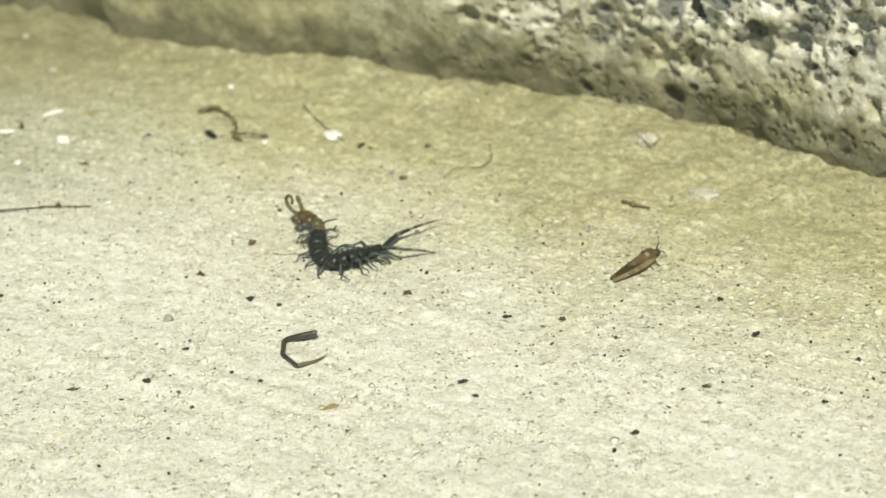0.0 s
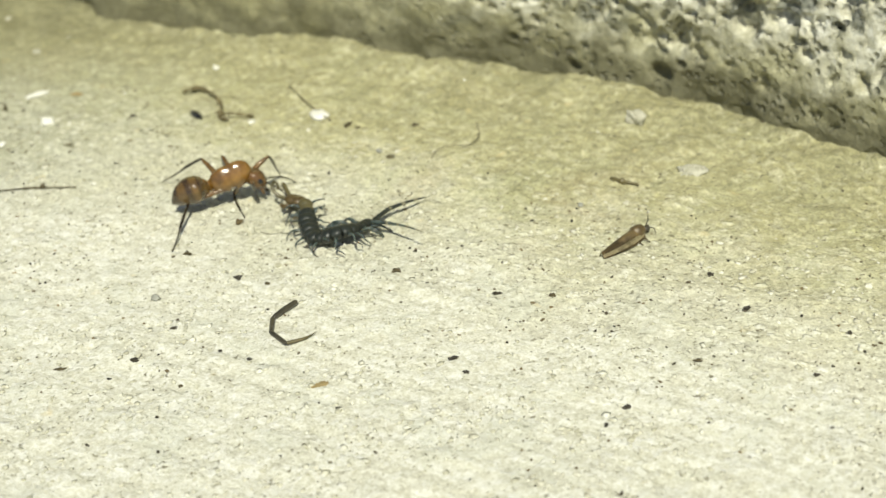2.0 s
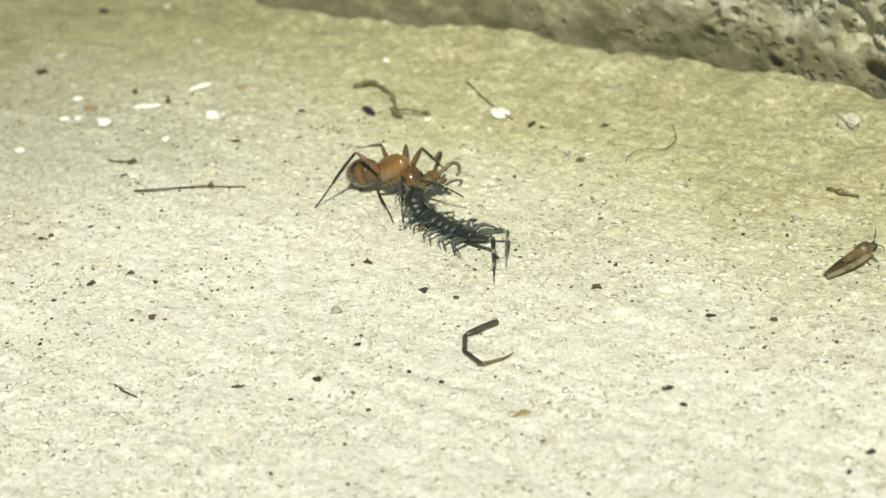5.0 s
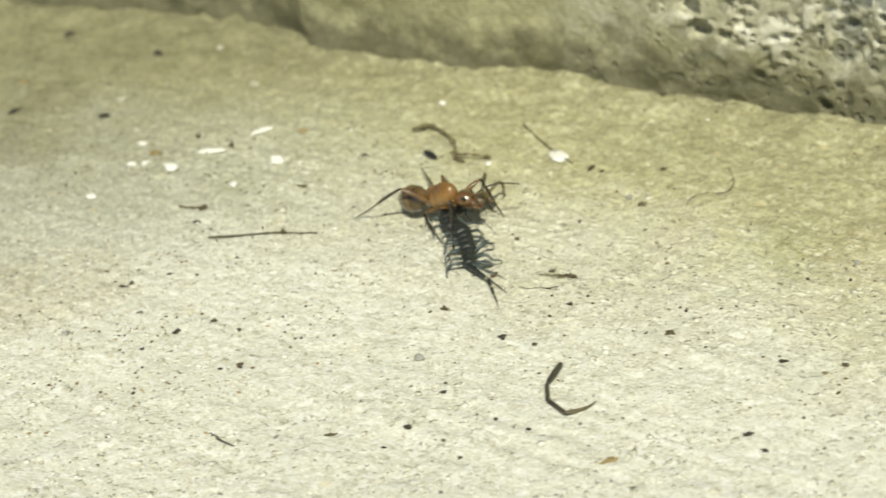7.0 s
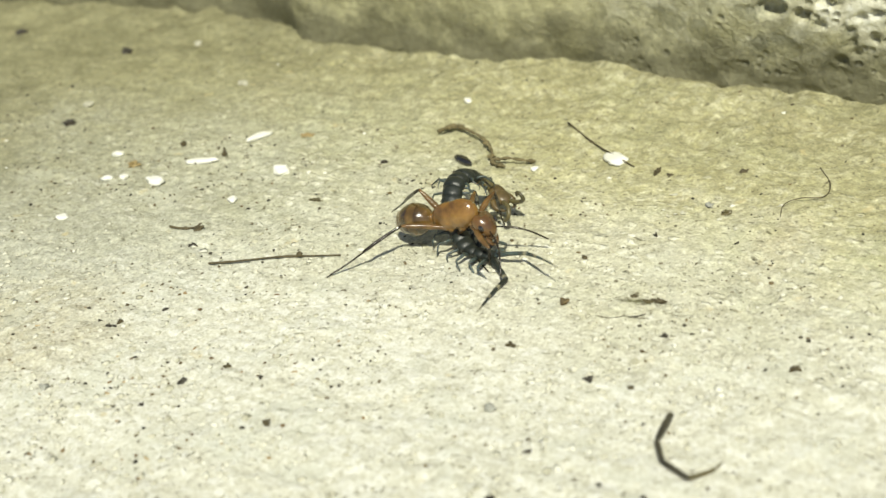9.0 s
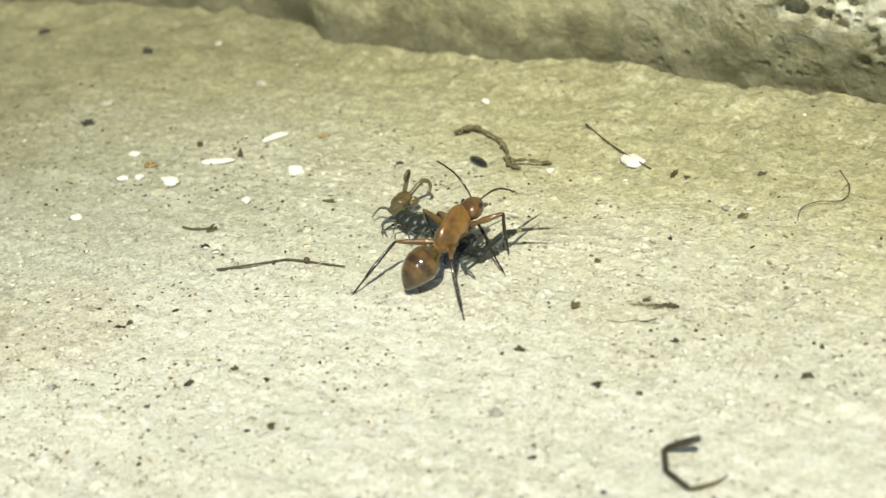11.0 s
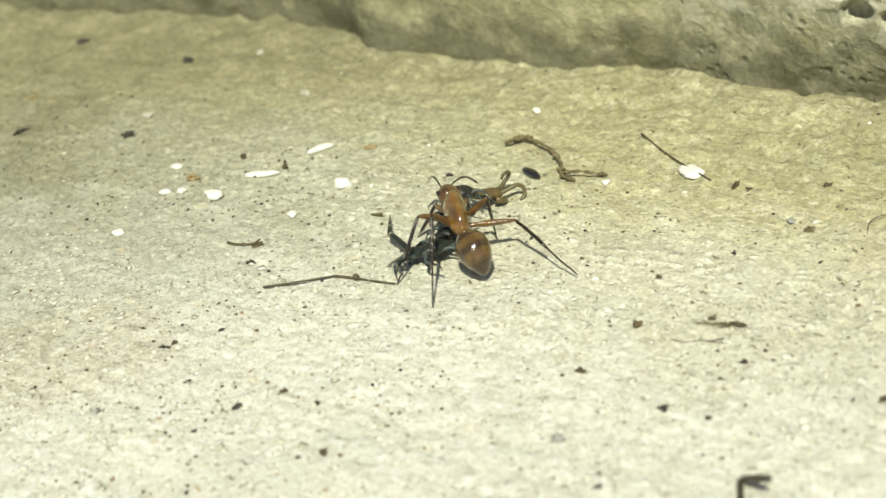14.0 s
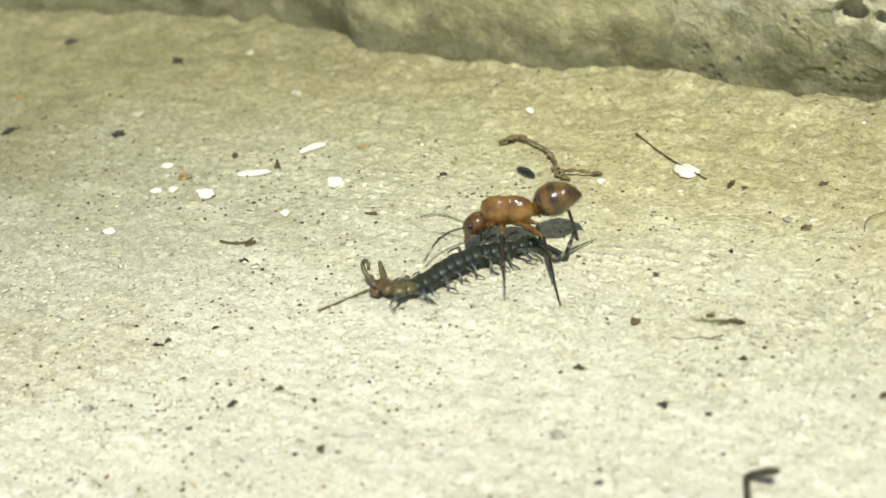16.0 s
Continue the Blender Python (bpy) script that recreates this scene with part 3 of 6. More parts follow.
def build_ant():
    ant = tagged(new("ant"), "glossy amber-brown ant with banded abdomen and dark long legs", "ant")
    # thorax: a narrow keel, tall in front, dipping behind the mid-back, with stout leg bases below
    bm = bmesh.new()
    xs = (-2.35, -2.2, -1.9, -1.5, -1.0, -0.6, -0.3, -0.1, 0.1, 0.5, 0.95, 1.35, 1.65, 1.85, 1.98)
    zs = (-0.3, -0.24, -0.14, -0.02, 0.08, 0.13, 0.15, 0.16, 0.18, 0.22, 0.2, 0.12, 0.0, -0.06, -0.1)
    rs = (0.28, 0.5, 0.74, 0.9, 0.98, 1.0, 0.99, 0.97, 1.0, 1.05, 1.05, 0.94, 0.72, 0.52, 0.38)
    ring_tube(bm, [(x, 0, z) for x, z in zip(xs, zs)], rs, 24, 1.34)
    for v in bm.verts:
        # the back narrows to a blunt ridge, the flanks are pinched between the leg bases
        h = v.co.z / MM
        v.co.y *= (1 - 0.22 * max(0.0, h)) * (1 + 0.06 * math.sin(v.co.x / MM * 5.2) * (h < 0))
    for x, y, z in HIP.values():
        for k in (1, -1):
            blob(bm, (0.38, 0.34, 0.52), (x + 0.05, y * 0.85 * k, z + 0.12), 0.08, 5, 2)
    part("thorax", bm, AMBER, ant, "amber-orange glossy thorax")
    bm = bmesh.new()
    blob(bm, (0.22, 0.38, 0.58), (-2.5, 0, 0.0), 0.05, 3)
    ring_tube(bm, [(-2.1, 0, -0.36), (-2.45, 0, -0.42), (-2.85, 0, -0.3)], [0.22, 0.26, 0.25], 10)
    part("petiole", bm, AMBER, ant, "honey-coloured upright waist scale")
    # gaster: a pointed egg, with plates that overlap as low steps
    bm = bmesh.new()
    us = np.linspace(0, 1, 44)
    pts, rad = [], []
    for u in us:
        if u < 0.42:
            r = math.sin(math.pi / 2 * (0.04 + 0.96 * u / 0.42)) ** 0.62
        else:
            r = max(0.0, math.cos(math.pi / 2 * (u - 0.42) / 0.58)) ** 0.7
        r = 1.42 * r + 0.045 * (1 - ((u * 4.2 + 0.15) % 1.0)) * (0.1 < u < 0.93)
        pts.append((-0.05 - 4.2 * u, 0, 0.5 * math.sin(math.pi * u) - 0.2 * u))
        rad.append(max(0.04, r))
    ring_tube(bm, pts, rad, 28, 1.02)
    gaster = part("gaster", bm, BANDED, ant, "shiny brown abdomen with dark bands", Matrix.Translation(Vector(WAIST) * MM))
    # head, hinged at the neck
    def skull(c):
        w = 1.0 + 0.16 * math.copysign(min(1, abs(c.x)), -c.x)
        x = c.x
        if c.x < -0.6:
            x += 0.16 * math.exp(-(c.y / 0.35) ** 2)
        return (x, c.y * w, c.z)
    bm = bmesh.new()
    blob(bm, (1.3, 1.02, 0.92), (1.05, 0, -0.05), shape=skull, sub=4)
    bm.verts.ensure_lookup_table()
    ring_tube(bm, [(1.85, 0, -0.1), (2.3, 0, -0.2), (2.5, 0, -0.26)], [0.72, 0.5, 0.15], 12, 0.6)
    head = part("head", bm, HEAD_BROWN, ant, "red-brown glossy head", Matrix.Translation(Vector(NECK) * MM))
    feelers = []
    for k in (1, -1):
        bm = bmesh.new()
        blob(bm, (0.3, 0.17, 0.26), (1.15, 0.9 * k, 0.36), sub=3)
        part("eye", bm, BLACK, head, "small black eye")
        bm = bmesh.new()
        ring_tube(bm, curve_points([(2.0, 0.42 * k, -0.25), (2.45, 0.44 * k, -0.32), (2.8, 0.24 * k, -0.4), (2.87, 0.03 * k, -0.42)], 3), [0.24, 0.24, 0.24, 0.23, 0.22, 0.2, 0.17, 0.13, 0.09, 0.04], 9, 0.6)
        part("mandible", bm, HEAD_BROWN, head, "dark toothed jaw")
        bm = bmesh.new()
        ring_tube(bm, curve_points([(0, 0, 0), (0.7, 0, 0.12), (1.5, 0, 0.16), (2.05, 0, 0.08)], 4), [0.07] + [0.065 + 0.004 * i for i in range(12)], 7)
        c = curve_points([(2.05, 0, 0.08), (2.7, 0, -0.12), (3.6, 0, -0.65), (4.5, 0, -1.3)], 5)
        ring_tube(bm, c, [0.07 + (0.02 if i % 2 else 0) for i in range(len(c) - 1)] + [0.04], 7)
        x, y, z = FEELER_BASE
        feelers.append(part("antenna", bm, SHIN, head, "thin elbowed dark antenna", pose(x * MM, y * k * MM, z * MM, 0, -30, 38 * k)))
    meshes = {k: (femur_mesh(FEMUR[k]), shin_mesh(LOWER[k])) for k in "FMH"}
    legs = {}
    for side in "LR":
        for k in "FMH":
            femur = part("leg", meshes[k][0], None, ant, "honey-coloured femur with dark lower leg")
            shin = part("shin", meshes[k][1], None, femur, "thin dark tibia and tarsus")
            legs[side + k] = (femur, shin)
    return ant, head, gaster, legs, feelers


ANT, ANT_HEAD, ANT_GASTER, ANT_LEGS, ANT_FEELERS = build_ant()

# ---- the centipede ----
SEGMENTS = 16
BODY_LENGTH = 16.0
PITCH = (BODY_LENGTH - 2.4) / SEGMENTS


def build_centipede():
    rng = random.Random(4)
    thing = tagged(new("centipede"), "dead blue-black centipede with tan head and banded tail legs", "centipede")
    plates = []
    for kind in range(5):
        bm = bmesh.new()
        w = (0.9, 0.96, 0.82, 0.68, 0.6)[kind]
        h = PITCH * 0.62
        pts = [(-h, 0, 0), (-h * 0.8, 0, 0.03), (-h * 0.2, 0, 0.06), (h * 0.5, 0, 0.04), (h * 0.85, 0, 0.0), (h, 0, -0.04)]
        ring_tube(bm, pts, [w * 0.72, w * 0.98, w * 1.02, w * 0.99, w * 0.9, w * 0.66], 18, 0.72)
        plates.append(finish(bm, "segment", OLIVE if kind == 3 else SLATE))
    limbs = []
    for kind in range(4):
        r = random.Random(30 + kind)
        bm = bmesh.new()
        curl = r.uniform(0.6, 1.4)
        pts = [(0, 0, 0), (r.uniform(-0.1, 0.15), 0.5, 0.22 * curl), (r.uniform(-0.2, 0.2), 1.0, 0.25 * curl), (r.uniform(-0.5, 0.1), 1.5, -0.05 * curl), (r.uniform(-0.9, -0.2), 1.75, -0.5), (r.uniform(-1.0, -0.3), 1.7, -0.9)]
        c = curve_points(pts, 4)
        ring_tube(bm, c, [max(0.03, 0.17 * (1 - (i / len(c)) ** 1.5)) for i in range(len(c))], 7)
        limbs.append(finish(bm, "leg", SLATE_LEG))
    segs = []
    for n in range(SEGMENTS):
        seg = part("segment", plates[3 if n < 2 else n % 2 if 2 < n < 10 else 2 if n < 13 else 4], None, thing, "olive-brown front body plate" if n < 2 else "blue-black glossy body plate")
        for k in (-1, 1):
            leg = part("leg", limbs[rng.randrange(4)], None, seg, "short curled slate-grey leg")
            turn = rng.uniform(-40, 40) + (k < 0) * 180
            leg.matrix_basis = Matrix.Translation((0, 0.55 * k * MM, -0.15 * MM)) @ Euler((radians(rng.uniform(-25, 35)), 0, radians(turn))).to_matrix().to_4x4() @ Matrix.Scale((0.8 if n < 8 else 0.9 + 0.05 * (n - 8)) * rng.uniform(0.8, 1.2), 4)
        segs.append(seg)
    # head: rust shield, forcipules and curled feelers
    bm = bmesh.new()
    blob(bm, (0.95, 0.76, 0.5), (0.5, 0, 0.05), 0.06, 8)
    ring_tube(bm, [(-0.9, 0, 0), (-0.5, 0, 0.03), (0.0, 0, 0.03), (0.3, 0, 0)], [0.6, 0.74, 0.75, 0.55], 16, 0.62)
    head = part("head", bm, RUST, thing, "olive-tan head shield")
    for k in (-1, 1):
        bm = bmesh.new()
        ring_tube(bm, curve_points([(0.2, 0.75 * k, -0.3), (0.9, 1.0 * k, -0.4), (1.5, 0.75 * k, -0.4), (1.75, 0.25 * k, -0.35)], 3), [0.3, 0.32, 0.3, 0.28, 0.26, 0.22, 0.18, 0.13, 0.08, 0.03], 8)
        part("forcipule", bm, RUST, head, "hooked olive-tan fang")
        bm = bmesh.new()
        if k > 0:
            path = [(1.1, 0.3, 0.1), (1.8, 0.5, 0.35), (2.4, 0.6, 0.9), (2.65, 0.5, 1.5), (2.3, 0.35, 1.85), (1.85, 0.4, 1.6), (1.8, 0.5, 1.15)]
        else:
            path = [(1.1, -0.3, 0.1), (1.7, -0.55, 0.5), (2.4, -0.9, 0.95), (3.0, -1.2, 0.8), (3.15, -1.35, 0.3), (2.95, -1.4, -0.1), (2.7, -1.3, -0.3)]
        c = curve_points(path, 5)
        ring_tube(bm, c, [(0.22 - 0.08 * i / len(c)) * (1.08 if i % 2 else 0.95) for i in range(len(c))], 7)
        part("feeler", bm, OLIVE, head, "curled olive-brown feeler")
    # long last pair of legs, banded dark and pale
    tails = []
    def banded(name, length, r0, r1, pale, parent, label, dark):
        bm = bmesh.new()
        xs = np.linspace(0, length, 25)
        rad = [(r0 + (r1 - r0) * x / length) * (1 - 0.3 * math.exp(-x / 0.08)) for x in xs]
        ring_tube(bm, [(x, 0, 0.10 * math.sin(x * 0.8)) for x in xs], rad, 9)
        for f in bm.faces:
            x = f.calc_center_median().x / MM
            f.material_index = int(any(a < x < b for a, b in pale))
        return part(name, finish(bm, name, (dark, CREAM_JOINT)), None, parent, label)
    for r0, dark in ((0.27, SLATE), (0.21, SLATE_LEG)):
        upper = banded("tail_leg", 3.3, r0, r0 * 0.85, [(2.9, 3.2)], thing, "long tail leg with pale joint", dark)
        tip = banded("tail_tip", 5.0, r0 * 0.85, 0.03, [(1.2, 1.6), (2.7, 3.1), (4.1, 5.0)], upper, "tapering end banded dark and pale", dark)
        tails.append((upper, tip))
    return thing, head, segs, tails


CENTIPEDE, CENTI_HEAD, CENTI_SEGS, CENTI_TAILS = build_centipede()


# ---- a torn-off centipede leg, bent like a hook ----
def build_hook():
    thing = tagged(new("severed_leg"), "torn-off black centipede leg bent into a hook", "insect leg")
    thing.matrix_basis = at(5.8, -24.8, 0.3)
    def piece(name, pts, rad, label):
        bm = bmesh.new()
        c = curve_points(pts, 4)
        ring_tube(bm, c, list(np.interp(np.linspace(0, 1, len(c)), np.linspace(0, 1, len(rad)), rad)), 8)
        return part(name, bm, HOOK_SHELL, thing, label)
    top = piece("upper_joint", [(0, 0, 0), (0.4, 0, 0.02), (1.6, 0, 0.06), (2.9, 0, 0.08), (3.1, 0, 0.08)], [0.14, 0.25, 0.29, 0.26, 0.12], "stout black end joint")
    piece("middle_joint", [(0, 0, 0), (-0.05, -0.3, 0), (-0.15, -2.2, 0.0), (-0.18, -2.4, 0)], [0.13, 0.23, 0.21, 0.13], "black middle joint")
    piece("lower_joint", [(-0.18, -2.4, 0.0), (0.0, -2.65, 0), (1.0, -4.2, 0), (1.2, -4.4, 0)], [0.13, 0.23, 0.2, 0.11], "black lower joint")
    bm = bmesh.new()
    c = curve_points([(1.2, -4.4, 0), (1.5, -4.35, 0), (2.6, -4.05, 0), (3.2, -3.8, 0.05), (3.8, -3.3, 0.1)], 4)
    ring_tube(bm, c, list(np.interp(np.linspace(0, 1, len(c)), [0, 0.08, 0.55, 1], [0.11, 0.2, 0.14, 0.03])), 8)
    part("tip", bm, OLIVE, thing, "tapering olive tip")
    return thing, top


HOOK, HOOK_TOP = build_hook()


# ---- a small dead brown moth ----
def build_moth():
    thing = tagged(new("moth"), "small dead brown moth with folded wings on the concrete", "moth")
    thing.matrix_basis = at(39.1, -18.3, 0.1, 36.0)
    bm = bmesh.new()
    ring_tube(bm, [(-2.4, 0, 0.35), (-1.5, 0, 0.5), (0, 0, 0.62), (1.4, 0, 0.7), (2.2, 0, 0.7), (2.8, 0, 0.6)], [0.12, 0.38, 0.55, 0.6, 0.5, 0.2], 12, 0.9)
    blob(bm, (0.85, 0.62, 0.62), (1.75, 0, 0.85), 0.12, 6)
    part("body", bm, WING, thing, "brown furry body")
    bm = bmesh.new()
    blob(bm, (0.42, 0.42, 0.38), (2.85, 0, 0.62), 0.1, 2)
    part("head", bm, CHARCOAL, thing, "dark head")
    for k in (-1, 1):
        bm = bmesh.new()
        rows = []
        for u in np.linspace(0, 1, 12):
            x = 2.1 - 5.4 * u
            half = 0.95 * math.sin(math.pi * min(1, 0.25 + 0.68 * u)) ** 0.8
            rows.append([bm.verts.new(Vector((x, k * v * half, 1.25 - 0.55 * u - v * v * (0.95 - 0.35 * u))) * MM) for v in (0.0, 0.3, 0.6, 0.9, 1.0)])
        for a, b in zip(rows, rows[1:]):
            for i in range(4):
                f = bm.faces.new((a[i], a[i + 1], b[i + 1], b[i]))
                f.material_index = 1 if i == 2 else 0
        bmesh.ops.solidify(bm, geom=bm.faces[:], thickness=0.06 * MM)
        part("wing", finish(bm, "wing", (WING, WING_PALE)), None, thing, "folded brown wing with pale edge")
        bm = bmesh.new()
        ring_tube(bm, curve_points([(3.0, 0.15 * k, 0.8), (3.5, 0.3 * k, 1.3), (3.6, 0.4 * k, 2.0)] if k > 0 else [(3.0, 0.15 * k, 0.8), (3.3, -0.6, 0.7), (3.0, -1.2, 0.5)], 4), [0.06, 0.06, 0.05, 0.05, 0.05, 0.045, 0.04, 0.035, 0.03], 6)
        part("antenna", bm, SHIN, thing)
        for x in (0.6, 1.5):
            bm = bmesh.new()
            ring_tube(bm, [(x, 0.3 * k, 0.35), (x + 0.3, 0.95 * k, 0.35), (x + 0.5, 1.3 * k, 0.0)], [0.1, 0.08, 0.04], 6)
            part("leg", bm, BARK, thing)
    return thing


build_moth()


# ---- litter on the ground ----
def stalk(name, points, radius, label, material=BARK, knots=0, seed=1, category="stalk", origin=None):
    """A thin dry stalk or fibre through ground places (x, y, height) in mm."""
    rng = random.Random(seed)
    ox, oy = origin or points[0][:2]
    thing_points = [(x - ox, y - oy, floor_at(x, y) + radius * 0.8 + h) for x, y, h in points]
    bm = bmesh.new()
    c = curve_points(thing_points, 7)
    ring_tube(bm, c, [radius * (1 - 0.35 * i / len(c)) * rng.uniform(0.85, 1.15) for i in range(len(c))], 7)
    for n in range(knots):
        q = c[int((n + 0.7) / (knots + 0.6) * (len(c) - 1))]
        blob(bm, (radius * 1.9, radius * 1.7, radius * 1.6), q, 0.3, n, 2)
    ob = new(name, finish(bm, name, material))
    ob.matrix_basis = pose(ox * MM, oy * MM, 0)
    return tagged(ob, label, category)


def build_stalk():
    thing = tagged(new("stalk"), "thin dry brown grass stalk lying on concrete", "stalk")
    halves = []
    for pts, seed in (([(-6.1, 0.35, 0.15), (-4.2, 0.12, 0.2), (-2.0, 0.05, 0.24), (0, 0, 0.26)], 1), ([(0, 0, 0.26), (1.6, -0.3, 0.28), (3.4, -0.7, 0.26), (5.6, -1.1, 0.2)], 2)):
        rng = random.Random(seed)
        bm = bmesh.new()
        c = curve_points(pts, 7)
        ring_tube(bm, c, [(0.095 + 0.012 * seed * math.sin(i * 0.3)) * rng.uniform(0.85, 1.12) for i in range(len(c))], 7)
        if seed == 2:
            blob(bm, (0.3, 0.27, 0.27), (2.0, -0.35, 0.4), 0.3, 4, 2)
        halves.append(part("stalk_half", bm, BARK, thing))
    return thing, halves


STALK, STALK_HALVES = build_stalk()
ROOT = plain("dry_root", (0.075, 0.060, 0.026), (0.22, 0.18, 0.085), rough=0.85, scale=1300, bump=0.0003)


def build_root():
    """A crumpled root fibre: a thick clotted strand that forks at its near end."""
    rng = random.Random(5)
    thing = tagged(new("root_fibre"), "crumpled brown root fibre clotted with dirt", "root")
    ox, oy = -1.2, 26.4
    thing.matrix_basis = pose(ox * MM, oy * MM, 0)
    strands = (([(-4.4, 30.2, 0.1), (-3.4, 29.6, 0.4), (-2.4, 28.7, 0.5), (-1.2, 26.4, 0.3), (-0.5, 23.2, 0.4), (-0.7, 20.8, 0.2), (0.4, 19.4, 0.1)], 0.25),
               ([(-0.6, 21.2, 0.2), (0.9, 20.2, 0.5), (2.4, 19.9, 0.3), (3.4, 19.6, 0.1)], 0.2), ([(-3.6, 29.7, 0.3), (-4.6, 28.9, 0.5), (-5.3, 28.8, 0.2)], 0.22))
    for pts, radius in strands:
        bm = bmesh.new()
        c = curve_points([(x - ox, y - oy, floor_at(x, y) + 0.2 + h) for x, y, h in pts], 6)
        ring_tube(bm, c, [radius * rng.uniform(0.55, 1.3) * (1 - 0.4 * i / len(c)) for i in range(len(c))], 8, 0.8, jitter=0.25, rng=rng)
        for n in range(4):
            q = c[rng.randrange(len(c))]
            blob(bm, (radius * 1.5, radius * 1.2, radius), q, 0.6, n, 2)
        part("strand", bm, ROOT, thing)


build_root()
stalk("twig", [(7.6, 26.6, 0.3), (9.6, 22.2, 0.2), (12.2, 16.3, 0.1)], 0.1, "thin dark twig lying under a white flake", BARK, 1, 6, "twig")
stalk("thread", [(28.5, 11.9, 0), (28.3, 8.3, 0.3), (27.0, 6.0, 0.2), (24.8, 5.9, 0.3), (23.3, 5.5, 0.1), (22.6, 4.1, 0)], 0.06, "fine curling brown thread", BARK, 0, 7, "thread")
stalk("thread", [(4.4, -8.0, 0), (5.4, -8.6, 0.1), (6.6, -8.7, 0.05), (7.6, -9.2, 0.1), (8.4, -9.3, 0)], 0.032, "short fine straight brown hair", BARK, 0, 8, "thread")
stalk("thread", [(6.9, -8.8, 0), (7.6, -8.9, 0.1), (8.3, -8.7, 0)], 0.05, "short fine dark hair", SHIN, 0, 9, "thread")
stalk("twig", [(-22.9, -27.1, 0), (-22.0, -28.0, 0), (-20.9, -28.9, 0)], 0.12, "tiny charred black splinter", CHARCOAL, 0, 10, "splinter")
stalk("twig", [(40.3, -5.2, 0), (41.5, -6.2, 0.1), (42.8, -6.9, 0)], 0.22, "small brown plant scrap", OLIVE, 1, 11, "plant scrap")
stalk("twig", [(-31.4, 16.2, 0), (-30.2, 15.5, 0.05), (-29.0, 15.3, 0.15), (-28.3, 15.5, 0.5)], 0.13, "short brown stem scrap", BARK, 1, 12, "plant scrap")

FLAKES = [  # x, y, length, width, thickness, turn
    (-23.6, 33.7, 2.7, 0.85, 0.35, 28), (-29.4, 29.7, 3.6, 0.7, 0.4, -14), (-21.1, 25.2, 1.8, 1.2, 0.5, -30), (-33.7, 26.4, 1.5, 1.6, 0.6, 40), (-37.0, 28.2, 0.9, 0.8, 0.4, 10),
    (-38.2, 33.8, 0.8, 1.1, 0.4, 70), (-38.7, 28.4, 1.2, 0.5, 0.3, 0), (-25.8, 20.5, 0.9, 0.9, 0.4, 20), (-42.1, 21.0, 1.3, 0.9, 0.4, -30), (-32.0, 63.9, 1.0, 0.9, 0.4, 15),
    (-43.2, 48.1, 1.1, 1.0, 0.4, 50), (-25.9, 48.8, 1.1, 1.0, 0.4, 60), (-1.6, 35.9, 0.8, 0.9, 0.35, 0), (3.1, 18.6, 0.7, 0.5, 0.3, 10), (10.9, 18.9, 2.1, 2.6, 0.5, 10),
    (48.8, -5.1, 3.2, 2.2, 0.35, -20), (45.6, 7.4, 1.9, 1.9, 0.9, 15)]
for n, (x, y, a, b, c, turn) in enumerate(FLAKES):
    bm = bmesh.new()
    flat = (lambda v: v) if n > 14 else (lambda v: (v.x, v.y, max(-0.5, min(0.6, v.z))))
    blob(bm, (a * 0.5, b * 0.6, c * 0.85), (0, 0, 0), 0.5 if n > 14 else 0.33, n + 3, 4 if n > 14 else 3, shape=flat)
    ob = new("white_flake", finish(bm, "white_flake", MORTAR if n > 14 or n in (9, 10, 11) else WHITE))
    ob.matrix_basis = at(x, y, c * 0.45, turn, random.Random(n).uniform(-8, 8), random.Random(n + 50).uniform(-6, 6))
    tagged(ob, "chalky pale mortar crumb" if n > 14 or n in (9, 10, 11) else ("long white shell sliver on concrete" if a > 2.2 else "small white chip on concrete"), "flake", "white chips on the ground")

